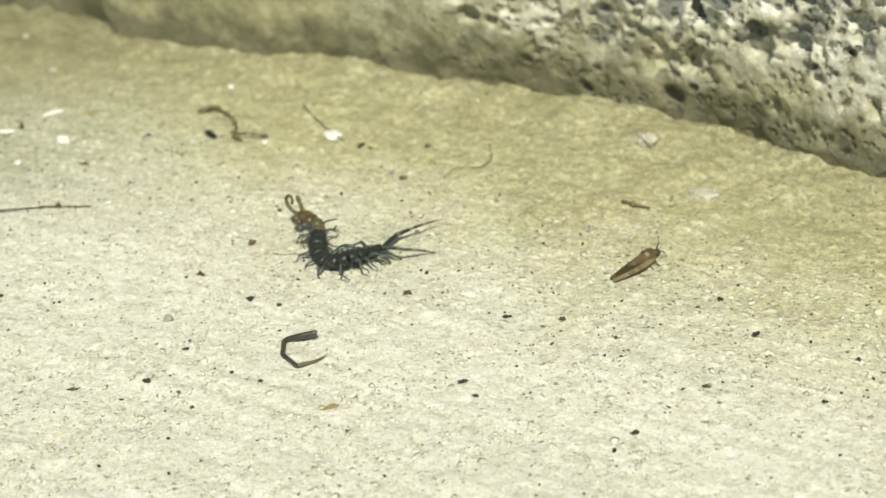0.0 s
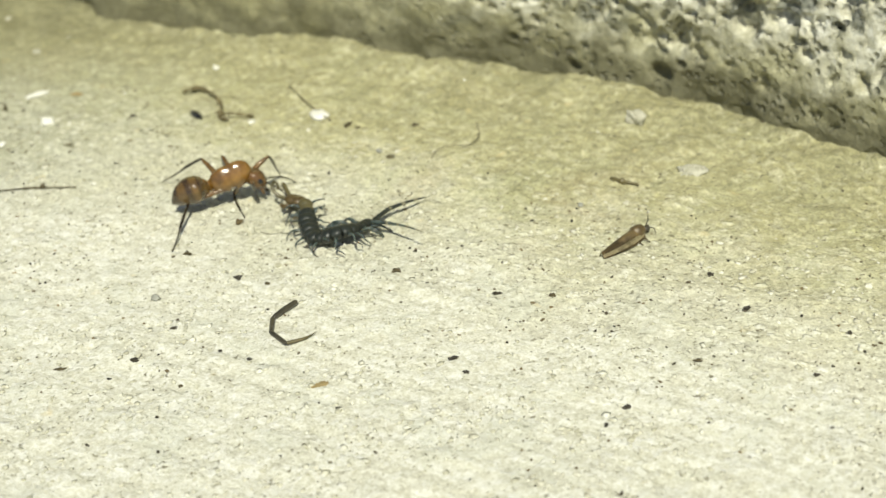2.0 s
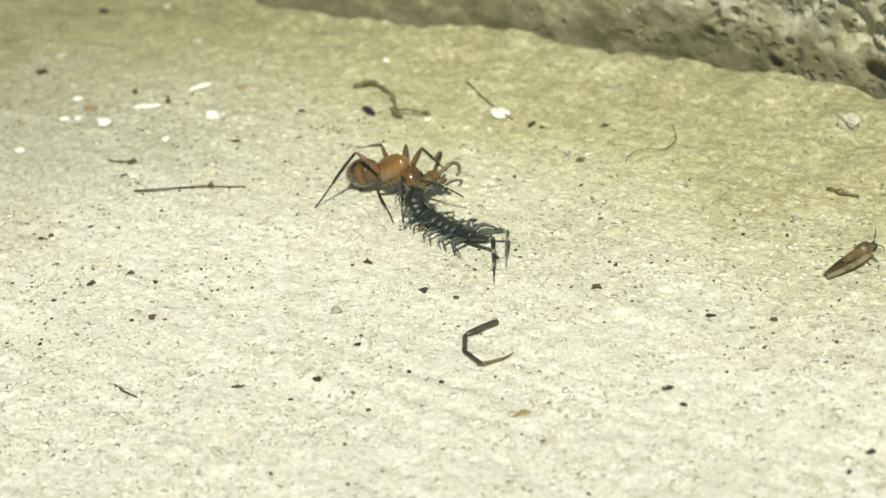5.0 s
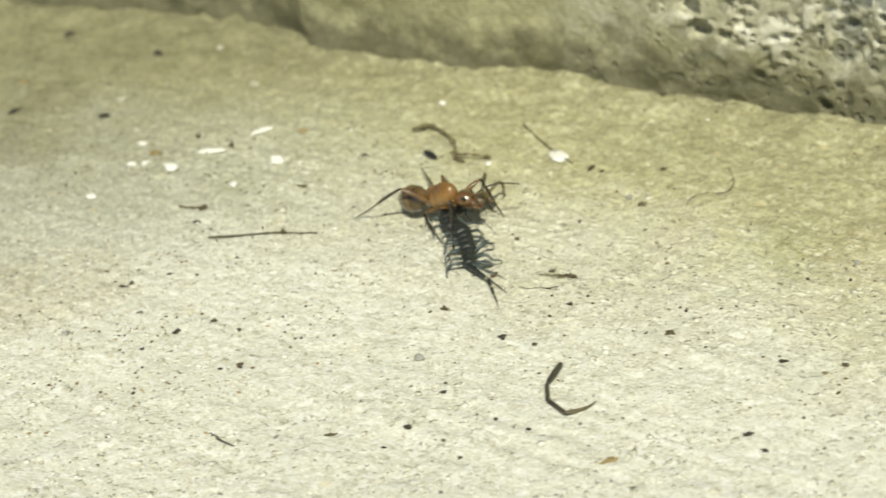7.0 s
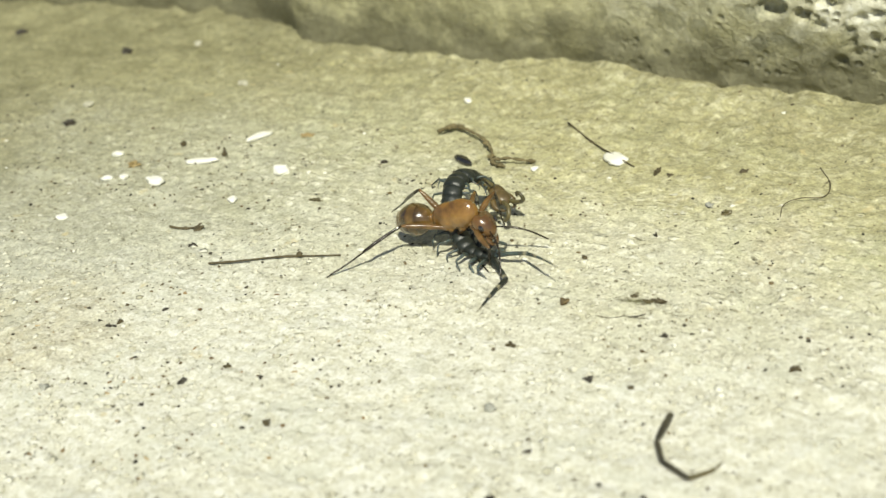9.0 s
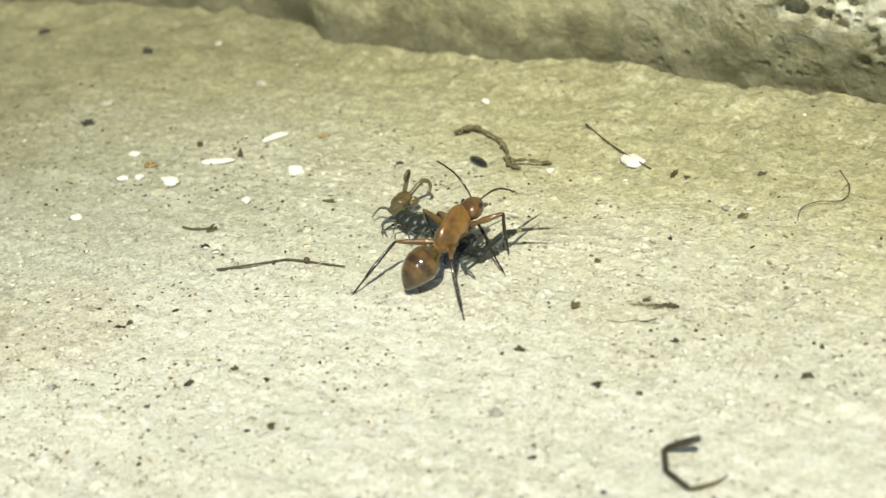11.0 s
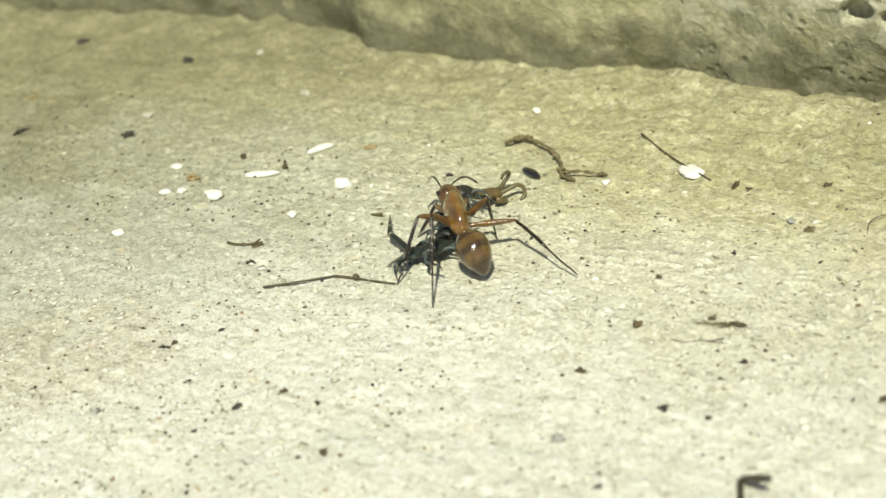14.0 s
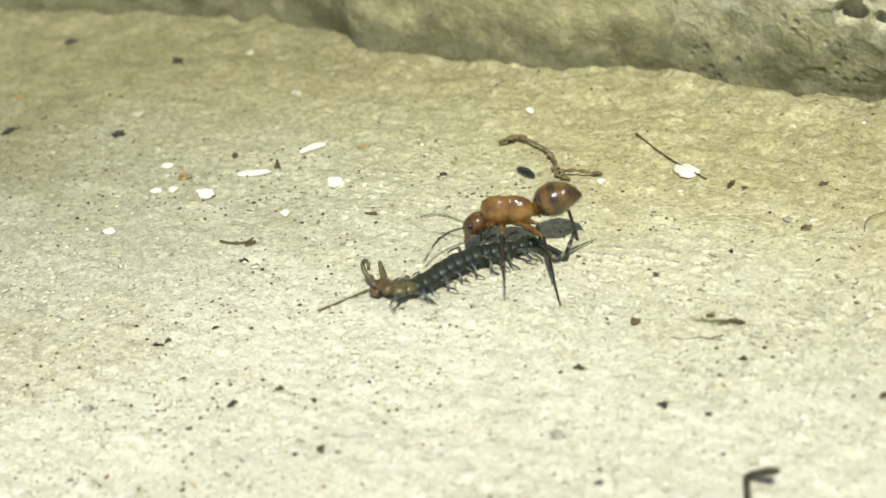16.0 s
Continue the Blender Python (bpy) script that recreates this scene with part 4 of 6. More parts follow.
CRUMBS = [  # x, y, length, width, height, turn, kind
    (-3.4, 21.9, 3.2, 1.3, 1.2, -58, "seed"), (-44.7, 43.5, 2.1, 1.3, 0.9, 5, "char"), (-40.3, 62.5, 1.8, 1.2, 0.8, 0, "char"), (-55.2, 74.6, 2.2, 1.3, 0.9, 10, "char"),
    (-31.5, 34.2, 0.9, 1.3, 0.8, 10, "bark"), (-27.0, 30.6, 0.7, 1.5, 1.0, 10, "bark"), (-57.2, 47.8, 2.8, 0.8, 0.6, 40, "char"),
    (-28.2, -10.0, 1.2, 0.6, 0.5, 35, "char"), (-24.8, -8.6, 1.0, 0.8, 0.4, 30, "bark"), (-31.1, -12.6, 0.6, 0.5, 0.3, 30, "char"), (-22.1, -10.8, 0.4, 0.9, 0.4, 0, "char"), (-34.2, 0.3, 0.9, 0.5, 0.4, 40, "bark"),
    (-11.0, 24.4, 1.0, 0.7, 0.4, 0, "char"), (-23.2, -17.3, 0.6, 0.5, 0.3, 0, "char"), (-21.5, -17.2, 0.7, 1.0, 0.4, 0, "bark"), (2.4, -16.6, 0.9, 0.7, 0.4, 0, "char"), (-2.7, -10.5, 0.9, 0.6, 0.5, 0, "bark"),
    (9.0, -12.1, 0.8, 0.7, 0.5, 0, "char"), (5.2, -18.4, 0.7, 0.6, 0.4, 0, "bark"), (-3.1, -24.3, 0.8, 0.5, 0.4, 0, "char"), (-5.1, -18.7, 1.1, 1.1, 0.6, 0, "stone"), (-39.1, -8.6, 0.9, 0.9, 0.5, 0, "stone"),
    (17.3, -18.6, 1.1, 0.8, 0.5, 0, "bark"), (11.6, 3.5, 0.5, 0.8, 0.4, 0, "char"), (17.2, 7.6, 0.9, 1.1, 0.6, 0, "stone"), (18.3, 5.9, 1.4, 1.0, 0.5, 0, "olive"), (-36.3, 30.9, 1.8, 1.4, 0.7, 30, "ochre"),
    (-18.5, 32.3, 2.0, 0.9, 0.4, 0, "ochre"), (2.3, -5.7, 1.3, 1.1, 0.7, 30, "brown"), (-17.7, 17.7, 1.8, 0.8, 0.4, -25, "olive"), (8.9, -7.2, 1.5, 0.6, 0.3, -25, "olive"), (9.7, -7.3, 1.4, 0.9, 0.5, -35, "bark"), (7.9, -5.9, 1.0, 0.5, 0.3, -20, "bark"), (-28.6, 15.2, 1.2, 1.0, 0.6, 20, "bark"), (15.2, 14.4, 0.9, 0.7, 0.4, 10, "bark"),
    (45.5, -25.1, 0.8, 0.7, 0.5, 0, "char"), (47.0, -31.8, 1.3, 0.8, 0.5, 20, "char"), (26.0, -24.5, 1.2, 0.5, 0.4, 10, "char"), (30.8, -26.3, 0.8, 0.7, 0.4, 0, "bark"), (34.0, -43.7, 0.9, 0.7, 0.5, 0, "char"),
    (21.1, -34.0, 1.2, 0.7, 0.5, 0, "char"), (21.9, -36.1, 0.8, 0.5, 0.4, -20, "char"), (2.5, -16.9, 0.6, 0.5, 0.4, 0, "char"), (-2.5, -10.7, 0.7, 0.5, 0.4, 0, "bark"), (-12.7, -28.5, 1.3, 0.5, 0.4, 0, "bark"),
    (-6.2, -29.0, 0.9, 0.8, 0.5, 0, "char"), (36.4, -9.7, 0.9, 0.9, 0.6, 0, "stone"), (9.7, -35.6, 2.0, 1.3, 0.25, 20, "ochre"), (3.7, -30.5, 0.6, 0.5, 0.3, 0, "char"), (-2.0, -33.3, 0.5, 0.5, 0.3, 0, "bark"),
    (40.9, -38.7, 0.9, 0.7, 0.4, 0, "bark"), (49.6, -42.6, 0.8, 0.5, 0.4, 0, "char"), (54.3, -37.1, 0.7, 0.5, 0.4, 0, "char"), (-58.0, 57.5, 1.8, 1.2, 0.5, 0, "ochre"),
    (14.1, 15.0, 1.9, 0.7, 0.6, 60, "bark"), (5.0, 1.0, 0.7, 0.6, 0.4, 0, "bark"), (21.6, 12.5, 1.0, 0.6, 0.4, 0, "bark"), (-30.5, 1.4, 0.8, 0.5, 0.3, 0, "char"), (-29.0, 12.4, 1.0, 0.8, 0.5, 0, "char")]
KINDS = {"char": (CHARCOAL, "black charred grit speck"), "bark": (BARK, "dark brown plant crumb"), "stone": (GREY_STONE, "grey rounded sand grain"), "olive": (OLIVE, "small olive-brown plant scrap"),
         "ochre": (OCHRE_BIT, "ochre leaf crumb pressed flat"), "brown": (BROWN_BIT, "red-brown seed husk crumb"), "seed": (BLACK, "black oval seed on concrete")}
for n, (x, y, a, b, c, turn, kind) in enumerate(CRUMBS):
    bm = bmesh.new()
    k = 1.0 if kind == "seed" else 0.72
    blob(bm, (a * 0.42 * k, b * 0.36 * k, c * 0.36), (0, 0, 0), 0.1 if kind == "seed" else 1.15, n + 20, 3)
    ob = new("seed" if kind == "seed" else "crumb", finish(bm, "crumb", KINDS[kind][0], kind in ("seed", "stone")))
    ob.matrix_basis = at(x, y, c * 0.3, turn)
    tagged(ob, KINDS[kind][1], "seed" if kind == "seed" else "crumb", "" if kind == "seed" else "crumbs on the ground")


def scatter(name, count, seed, sizes, material, label, where, flat=0.6):
    """Countless small bits strewn over the ground in one mesh."""
    rng = np.random.RandomState(seed)
    x, y = rng.uniform(-80, 85, count), rng.uniform(-65, 95, count)
    keep = where(x, y, rng.uniform(0, 1, count))
    x, y = x[keep], y[keep]
    z = ground_height(x, y)
    t = bmesh.new()
    bmesh.ops.create_icosphere(t, subdivisions=1, radius=1.0)
    base = np.array([v.co[:] for v in t.verts])
    faces = np.array([[v.index for v in f.verts] for f in t.faces])
    t.free()
    k = len(x)
    size = sizes[0] + (sizes[1] - sizes[0]) * rng.uniform(0, 1, k) ** 2
    v = base[None] * rng.uniform(0.4, 1.35, (k, len(base), 1))
    v = v * (size[:, None, None] * np.stack([rng.uniform(0.7, 1.4, k), rng.uniform(0.6, 1.1, k), np.full(k, flat)], -1)[:, None, :])
    turn = rng.uniform(0, 6.283, k)
    c, s = np.cos(turn)[:, None], np.sin(turn)[:, None]
    v = np.stack([v[..., 0] * c - v[..., 1] * s + x[:, None], v[..., 0] * s + v[..., 1] * c + y[:, None], v[..., 2] + (z + size * 0.15)[:, None]], -1)
    f = (faces[None] + (np.arange(k) * len(base))[:, None, None]).reshape(-1, 3)
    me = bpy.data.meshes.new(name)
    me.from_pydata((v.reshape(-1, 3) * MM).tolist(), [], f.tolist())
    me.polygons.foreach_set("use_smooth", [flat < 0.39] * len(me.polygons))
    me.materials.append(material)
    return tagged(new(name, me), label, "grit", kind="stuff")


def open_ground(x, y, r):
    return x * 0.615 + y * 0.79 < 42 - 6 * r


def patchy(x, y, size, seed, least):
    return fbm(x, y, 0 * x, size, 3, seed) > least


def skirt(x, y):
    """Distance in from the edge of the dirt, in mm."""
    return x * 0.585 + y * 0.81


def grubby(x, y, r):
    """Where grit gathers: along the dirt's edge and in a patch of open ground."""
    edge = abs(skirt(x, y) - 2) < 6 + 12 * r
    patch = ((x + 30) / 18) ** 2 + ((y + 6) / 13) ** 2 < 1
    return open_ground(x, y, r) & (((edge | patch) & patchy(x, y, 5.0, 3, -0.1)) | (r < 0.14))


scatter("dark_grit", 11000, 11, (0.05, 0.22), GRIT, "fine black and brown grit strewn over the concrete", grubby)
scatter("brown_grit", 5200, 12, (0.05, 0.22), BROWN_BIT, "fine brown grit strewn over the concrete", grubby)
scatter("pale_sand", 50000, 13, (0.08, 0.36), SAND, "pale sand grains bedded in the concrete", lambda x, y, r: (skirt(x, y) < 12 - 26 * r ** 2) & (patchy(x, y, 6.0, 8, 0.08) | (r < 0.3)) & (y < 6 - 20 * r - 0.4 * x), 0.38)
scatter("rusty_grit", 9000, 16, (0.06, 0.26), RUST_BIT, "rust-brown grains caught between the pale sand", lambda x, y, r: (((x + 32) / 20) ** 2 + ((y + 8) / 20) ** 2 < 1.2 - r) & patchy(x, y, 3.0, 21, 0.05), 0.4)
scatter("mortar_crumbs", 12000, 15, (0.07, 0.40), CRUMB, "pale crumbs of mortar along the dirt's edge", lambda x, y, r: (abs(skirt(x, y) - 4) < 17 * r) & patchy(x, y, 6.0, 18, 0.0) & (x > -30), 0.6)
scatter("white_specks", 110, 14, (0.06, 0.22), WHITE, "tiny white specks near the wall", lambda x, y, r: open_ground(x, y, r) & (y > 5))

# ---- motion tables: seconds, then mm and degrees ----
ANT_ROWS = [
    (0, -35.26, 25.09, 3.3, 14.62, -9.33), (0.3, -19.02, 19.65, 3.3, 10.75, -6.18), (0.5, -16.25, 16.24, 3.15, -46.59, 1.79),
    (1, -3.85, 1.17, 3.23, -4.71, -0.11), (1.5, 1.42, 0.78, 3.2, 6, 12.39), (2, 1.92, -1.45, 3.29, 10.29, 9), (2.5, 0.88, -0.81, 3.3, 16.98, 15.53),
    (3, 5.3, -3.18, 3.25, -8.64, 4), (3.5, 6.7, -0.68, 3.18, -36.35, 11.68), (4, 3.91, -0.44, 3.16, -34.9, 16.85),
    (6.5, -1.16, 4.69, 3.54, -61.67, 24.82), (7, -2.05, 5.36, 3.52, -37.82, 20.05), (7.5, -4.27, 5.34, 3.57, -34.64, 28.05),
    (8, -4.43, 4.87, 3.67, -39.26, 20.03), (8.5, -5.38, 4.85, 3.59, -37, 19.5), (9, -5.13, 4.77, 3.57, -29.35, 14.52),
    (10.25, -6.08, 3.5, 3.87, 18.77, 16.88), (11.5, -7.03, 2.23, 4.16, 66.89, 19.24), (12, -8.03, 3.96, 4.4, 78.93, 17.15), (12.5, -9.77, 7.98, 3.79, 102.15, 6.3),
    (13, -9.8, 8.97, 4.34, 80.09, 6.49), (13.5, -10.12, 9.85, 4.24, 103.32, 14.13), (14, -10.51, 8.82, 4.01, 97.48, 9.34),
    (14.5, -9.41, 10.78, 3.49, 115.5, -2.22), (15, -8.52, 8.12, 3.74, 149.73, 17.36), (15.5, -5.7, 10.42, 3.81, 137.28, 20.75),
    (16, -6.11, 8.57, 3.49, 167.03, -7.27),
]
HEAD_ROWS = [
    (0, -23.12, -36.87), (0.3, -27.79, -40.39), (0.5, -19.23, -49.54), (1, -6.29, -31.42), (1.5, -9.51, -49.08), (2, -11.23, -67.02),
    (2.5, -3.11, -61.89), (3, -22.47, -53.33), (3.5, -23.02, -61.76), (4, -17.85, -63.58), (6.5, -32.66, -41.79), (7, 11.15, -30.33),
    (7.5, -9.03, -72.89), (8, -17.5, -63.96), (8.5, -9.58, -55.87), (9, -17.89, -61.45), (10.25, -4.97, -34.47), (11.5, 7.94, -7.48), (12, 12.9, 0.53), (12.5, -6.17, -13.29),
    (13, 5.64, -1.67), (13.5, -7, -20.67), (14, 5.8, -5.37), (14.5, 12.37, -17.07), (15, -9.46, -46.04), (15.5, -6.52, -40.17), (16, 5.58, -35.16),
]
GASTER_ROWS = [
    (0, 0.77, -0.31), (0.3, 0.81, -0.34), (0.5, 4.45, -1.72), (1, 5.25, -7.07), (1.5, -2.09, -13.82), (2, 3.21, 1.3), (2.5, -0.25, -2.78),
    (3, 9.85, 17.88), (3.5, 17.21, -19.06), (4, 14.76, -5.43), (6.5, 13.95, -12.67), (7, -7.51, -2.99), (7.5, -15.17, -14.46), (8, -11.97, 1.11),
    (8.5, -8.98, 0.37), (9, -6.68, 2.05), (10.25, -10.46, 6.29), (11.5, -14.24, 10.54), (12, -10.24, 17.77), (12.5, -8.17, 24.83), (13, -5.88, 34.52), (13.5, 7.37, 19.83),
    (14, 16.2, 23.95), (14.5, 2.19, 26.96), (15, 4.48, 5.86), (15.5, 8.59, 2.04), (16, 4.81, -12.03),
]
KNEE_LF = [
    (0, -33.95, 27.94, 4.78), (0.3, -17.47, 22.44, 4.82), (0.5, -13.25, 18.07, 1.75), (1, 0.13, 1.31, 4.24), (1.5, 5.69, 2.14, 3.88),
    (2, 5.76, 0.25, 4.41), (2.5, 3.9, 1.32, 5.26), (3, 8.49, -1.73, 4.93), (3.5, 10.43, -2.17, 4.67), (4, 7.01, -2.91, 4.66), (6.5, 1.37, 6.22, 4.2),
    (7, 1.92, 5.59, 5.05), (7.5, -0.18, 5.84, 5.11), (8, -0.59, 6.26, 4.03), (8.5, -1.07, 4.77, 4.68), (9, -1.73, 6.58, 4.55),
    (10.25, -5.12, 6.48, 3.85), (11.5, -8.5, 6.39, 3.15), (12, -9.05, 8.52, 3.57), (12.5, -12.47, 11.61, 4.03), (13, -10.79, 13.32, 4.82), (13.5, -12.67, 9, 5.16),
    (14, -12.33, 13.08, 2.96), (14.5, -11.83, 9.03, 2.84), (15, -10.37, 5.39, 3.56), (15.5, -7.22, 8.69, 1.69), (16, -8.35, 10.77, 0.8),
]
FOOT_LF = [
    (0, -32.1, 29.64, 0), (0.3, -15.57, 23.97, 0), (0.5, -11.16, 13.54, 0.1), (1, 1.24, 3.5, 0.1), (1.5, 6.86, 4.49, 0.1), (2, 6.54, 4.04, 0.1),
    (2.5, 4.29, 6.57, 0.1), (3, 10.58, 3.09, 0.1), (3.5, 10.84, -0.29, 0.1), (4, 8.07, -0.19, 0.1), (6.5, 1.51, 8.02, 0.1), (7, 3.96, 6.26, 0.1),
    (7.5, 1.69, 6.57, 0.1), (8, 0.69, 7.75, 0.1), (8.5, -1.68, 4.57, 0.1), (9, -0.93, 8.85, 0.1), (10.25, -5.55, 9.34, 0.1), (11.5, -10.17, 9.82, 0.1), (12, -10.78, 16.53, 0.1),
    (12.5, -15.39, 13.88, 0.1), (13, -11.96, 14.77, 0.1), (13.5, -14.68, 12.3, 0.1), (14, -14.19, 12.83, 0.1), (14.5, -13.95, 12.67, 0.1),
    (15, -11.98, 8.14, 0.1), (15.5, -8.47, 9.93, 0.1), (16, -8.27, 6.03, 0.1),
]
KNEE_LM = [
    (0, -35.57, 27.17, 5.45), (0.3, -19.16, 21.76, 5.45), (0.5, -15.82, 18.18, 5.04), (1, -3.62, 0.65, 5.51), (1.5, 2.06, 0.17, 5.5),
    (2, 0.95, 1.56, 4.35), (2.5, 0.11, 1.58, 5.16), (3, 5.77, -0.49, 4.88), (3.5, 8.12, -2.11, 5.24), (4, 4.96, 2.27, 4.48), (6.5, 0.24, 6.56, 5.3),
    (7, -1.98, 8.15, 4.52), (7.5, -3.31, 8.69, 2.85), (8, -3.56, 7.84, 4.5), (8.5, -3.36, 7.32, 4.82), (9, -3.31, 7.8, 4.18),
    (10.25, -6.42, 4.71, 4.82), (11.5, -9.53, 1.61, 5.46), (12, -9.78, 2.15, 5.42), (12.5, -12.84, 10.45, 2.47), (13, -13.55, 9.47, 3.88), (13.5, -13.72, 8.87, 4.08),
    (14, -13.69, 7.82, 4.76), (14.5, -12.94, 9.3, 2.96), (15, -10.5, 10.2, 0.95), (15.5, -8.46, 7.81, 2.65), (16, -6.74, 4.9, 3.43),
]
FOOT_LM = [
    (0, -36.13, 29.62, 0), (0.3, -19.59, 24.22, 0), (0.5, -16.24, 21.57, 0.1), (1, -3.65, 4.63, 0.1), (1.5, 2.24, 5.6, 0.1), (2, 0.57, 5.78, 0.1),
    (2.5, 0.4, 4.8, 0.1), (3, 5.74, 3.14, 0.1), (3.5, 8.48, 3.8, 0.1), (4, 5.2, 6.5, 0.1), (6.5, 0.4, 9.56, 0.1), (7, -1.17, 14.24, 0.1),
    (7.5, -2.73, 19.18, 0.1), (8, -2.54, 12.6, 0.1), (8.5, -3, 10.8, 0.1), (9, -2.72, 12.16, 0.1), (10.25, -6, 9.84, 0.1), (11.5, -9.27, 7.52, 0.1), (12, -10.13, 7.72, 0.1),
    (12.5, -13.98, 4.96, 0.1), (13, -16.19, 5.24, 0.1), (13.5, -16.08, 5.07, 0.1), (14, -16.04, 5.13, 0.1), (14.5, -16.36, 5.13, 0.1),
    (15, -10.96, 3.54, 0.1), (15.5, -11.74, 1.66, 0.1), (16, -7.21, 0.23, 0.1),
]
KNEE_LH = [
    (0, -36.97, 27.03, 6.51), (0.3, -20.54, 21.68, 6.47), (0.5, -16.41, 18.99, 6.09), (1, -7.51, 4.18, 4.22), (1.5, -1.79, 3.99, 4.11),
    (2, -1.25, 1.82, 4.21), (2.5, -2.32, 1.18, 5.23), (3, 1.76, -1.4, 5.22), (3.5, 5.15, 2.94, 5.01), (4, 2.6, 3.39, 4.73), (6.5, -1.42, 9.44, 2.33),
    (7, -3.07, 10.14, 2.41), (7.5, -4.73, 10.11, 2.44), (8, -5.99, 7.34, 6.14), (8.5, -6.74, 7.86, 5.83), (9, -8.09, 6.95, 5.46),
    (10.25, -9.98, 4.34, 4.22), (11.5, -11.87, 1.73, 2.99), (12, -12.21, 1.39, 2.96), (12.5, -12.54, 3.76, 2.91), (13, -13.4, 6.69, 5.88), (13.5, -11.85, 5.47, 4.72),
    (14, -12.46, 5.51, 6.02), (14.5, -9.73, 5.87, 1.3), (15, -7.3, 3.45, 3.65), (15.5, -3.89, 5.99, 2.24), (16, -3.43, 4.16, 3.11),
]
FOOT_LH = [
    (0, -40.77, 28, 0), (0.3, -24.33, 22.91, 0), (0.5, -16.4, 23.67, 0.1), (1, -12.75, 7.83, 0.1), (1.5, -5.15, 9.49, 0.1), (2, -6.22, 5.83, 0.1),
    (2.5, -5.77, 5.6, 0.1), (3, -2.66, 2.73, 0.1), (3.5, 3.8, 8.56, 0.1), (4, 0.48, 9.03, 0.1), (6.5, -2.79, 19.24, 0.1), (7, -5.11, 22.15, 0.1),
    (7.5, -5.78, 22.68, 0.1), (8, -6.61, 15.23, 0.1), (8.5, -7.23, 12.82, 0.1), (9, -11.05, 13.24, 0.1), (10.25, -14.46, 5.13, 0.1), (11.5, -17.87, -2.98, 0.1),
    (12, -17.77, -3.02, 0.1), (12.5, -14.3, -5.44, 0.1), (13, -15.08, 1.41, 0.1), (13.5, -12.55, -0.42, 0.1), (14, -13.24, 0.85, 0.1),
    (14.5, -9.81, -2.15, 0.1), (15, -5.98, -5.12, 0.1), (15.5, -4, -0.29, 0.1), (16, -2.97, -1.73, 0.1),
]
KNEE_RF = [
    (0, -32.73, 23.25, 4.78), (0.3, -16.56, 17.62, 4.82), (0.5, -17.48, 16.1, 0.28), (1, -1.42, -1.24, 4.77), (1.5, 3.7, 2.65, 0.71),
    (2, 4.12, -4.51, 3.85), (2.5, 2.78, -3.69, 4.12), (3, 6.91, -1.81, 0.32), (3.5, 7.56, -4.21, 4.88), (4, 4.87, -4.04, 4.93),
    (6.5, -1.19, 0.12, 4.37), (7, -1.29, 1.45, 5.05), (7.5, -3.28, 1.34, 5.11), (8, -3.77, 0.87, 5.09), (8.5, -3.09, 2.04, 0.97),
    (9, -2.92, 0.82, 2.32), (10.25, -3.04, 2.42, 3.75), (11.5, -3.17, 4.02, 5.17), (12, -5.49, 7.92, 3.72), (12.5, -7.58, 7.54, 4.47), (13, -8.46, 12.93, 2.16),
    (13.5, -9.35, 14.21, 2.58), (14, -9.58, 13.38, 3.09), (14.5, -9.08, 15.29, 2.51), (15, -8.07, 11.99, 3.88), (15.5, -7.2, 8.91, 4.27),
    (16, -7.44, 6.4, 3.52),
]
FOOT_RF = [
    (0, -30.29, 22.67, 0), (0.3, -14.23, 16.89, 0), (0.5, -15.78, 9.33, 0.1), (1, -0.02, -3.56, 0.1), (1.5, 3.91, -0.94, 0.1), (2, 4.07, -0.61, 0.1),
    (2.5, 3.46, -0.46, 0.1), (3, 7.61, -5.83, 0.1), (3.5, 7.48, -6.71, 0.1), (4, 4.84, -6.45, 0.1), (6.5, -1.49, 2.41, 0.1), (7, -1.43, -0.69, 0.1),
    (7.5, -3.31, -0.67, 0.1), (8, -3.96, -1.19, 0.1), (8.5, -3.09, -1.26, 0.1), (9, -2.9, 1.83, 0.1), (10.25, -2.12, 3.1, 0.1), (11.5, -1.33, 4.37, 0.1),
    (12, -4.44, 10.44, 0.1), (12.5, -7.38, 11.74, 0.1), (13, -7.83, 14.99, 0.1), (13.5, -8.8, 16.12, 0.1), (14, -9.04, 15.74, 0.1),
    (14.5, -8.17, 17.57, 0.1), (15, -7.68, 16.29, 0.1), (15.5, -8.64, 14.17, 0.1), (16, -8.47, 10.04, 0.1),
]
KNEE_RM = [
    (0, -34.52, 23.13, 5.45), (0.3, -18.37, 17.63, 5.45), (0.5, -19.65, 16.1, 2.31), (1, -3.39, 3.25, 0.43), (1.5, 1.85, -3, 2.57),
    (2, 1.59, 0.29, 0.21), (2.5, 0.52, 0.89, 0.22), (3, 5.24, -1.22, 0.39), (3.5, 5.28, 0.32, 0.06), (4, 2.13, 0.68, 0.58), (6.5, -3.51, 5.81, 1.43),
    (7, -4.24, 6.33, 1.35), (7.5, -5.11, 6.85, 0.97), (8, -4.86, 0.89, 3.75), (8.5, -5.57, 1.08, 4.32), (9, -5.03, 6.27, 0.42),
    (10.25, -4.71, 5.76, 1.76), (11.5, -4.39, 5.26, 3.1), (12, -5.06, 6.32, 2.3), (12.5, -6.86, 10.71, 2.74), (13, -7.5, 11.83, 2.21), (13.5, -7.54, 8.69, 5.2),
    (14, -7.82, 8.32, 5.44), (14.5, -6.06, 12.54, 3.29), (15, -5.79, 8.62, 4.46), (15.5, -4.07, 8.75, 4.44), (16, -3.69, 7.06, 2.93),
]
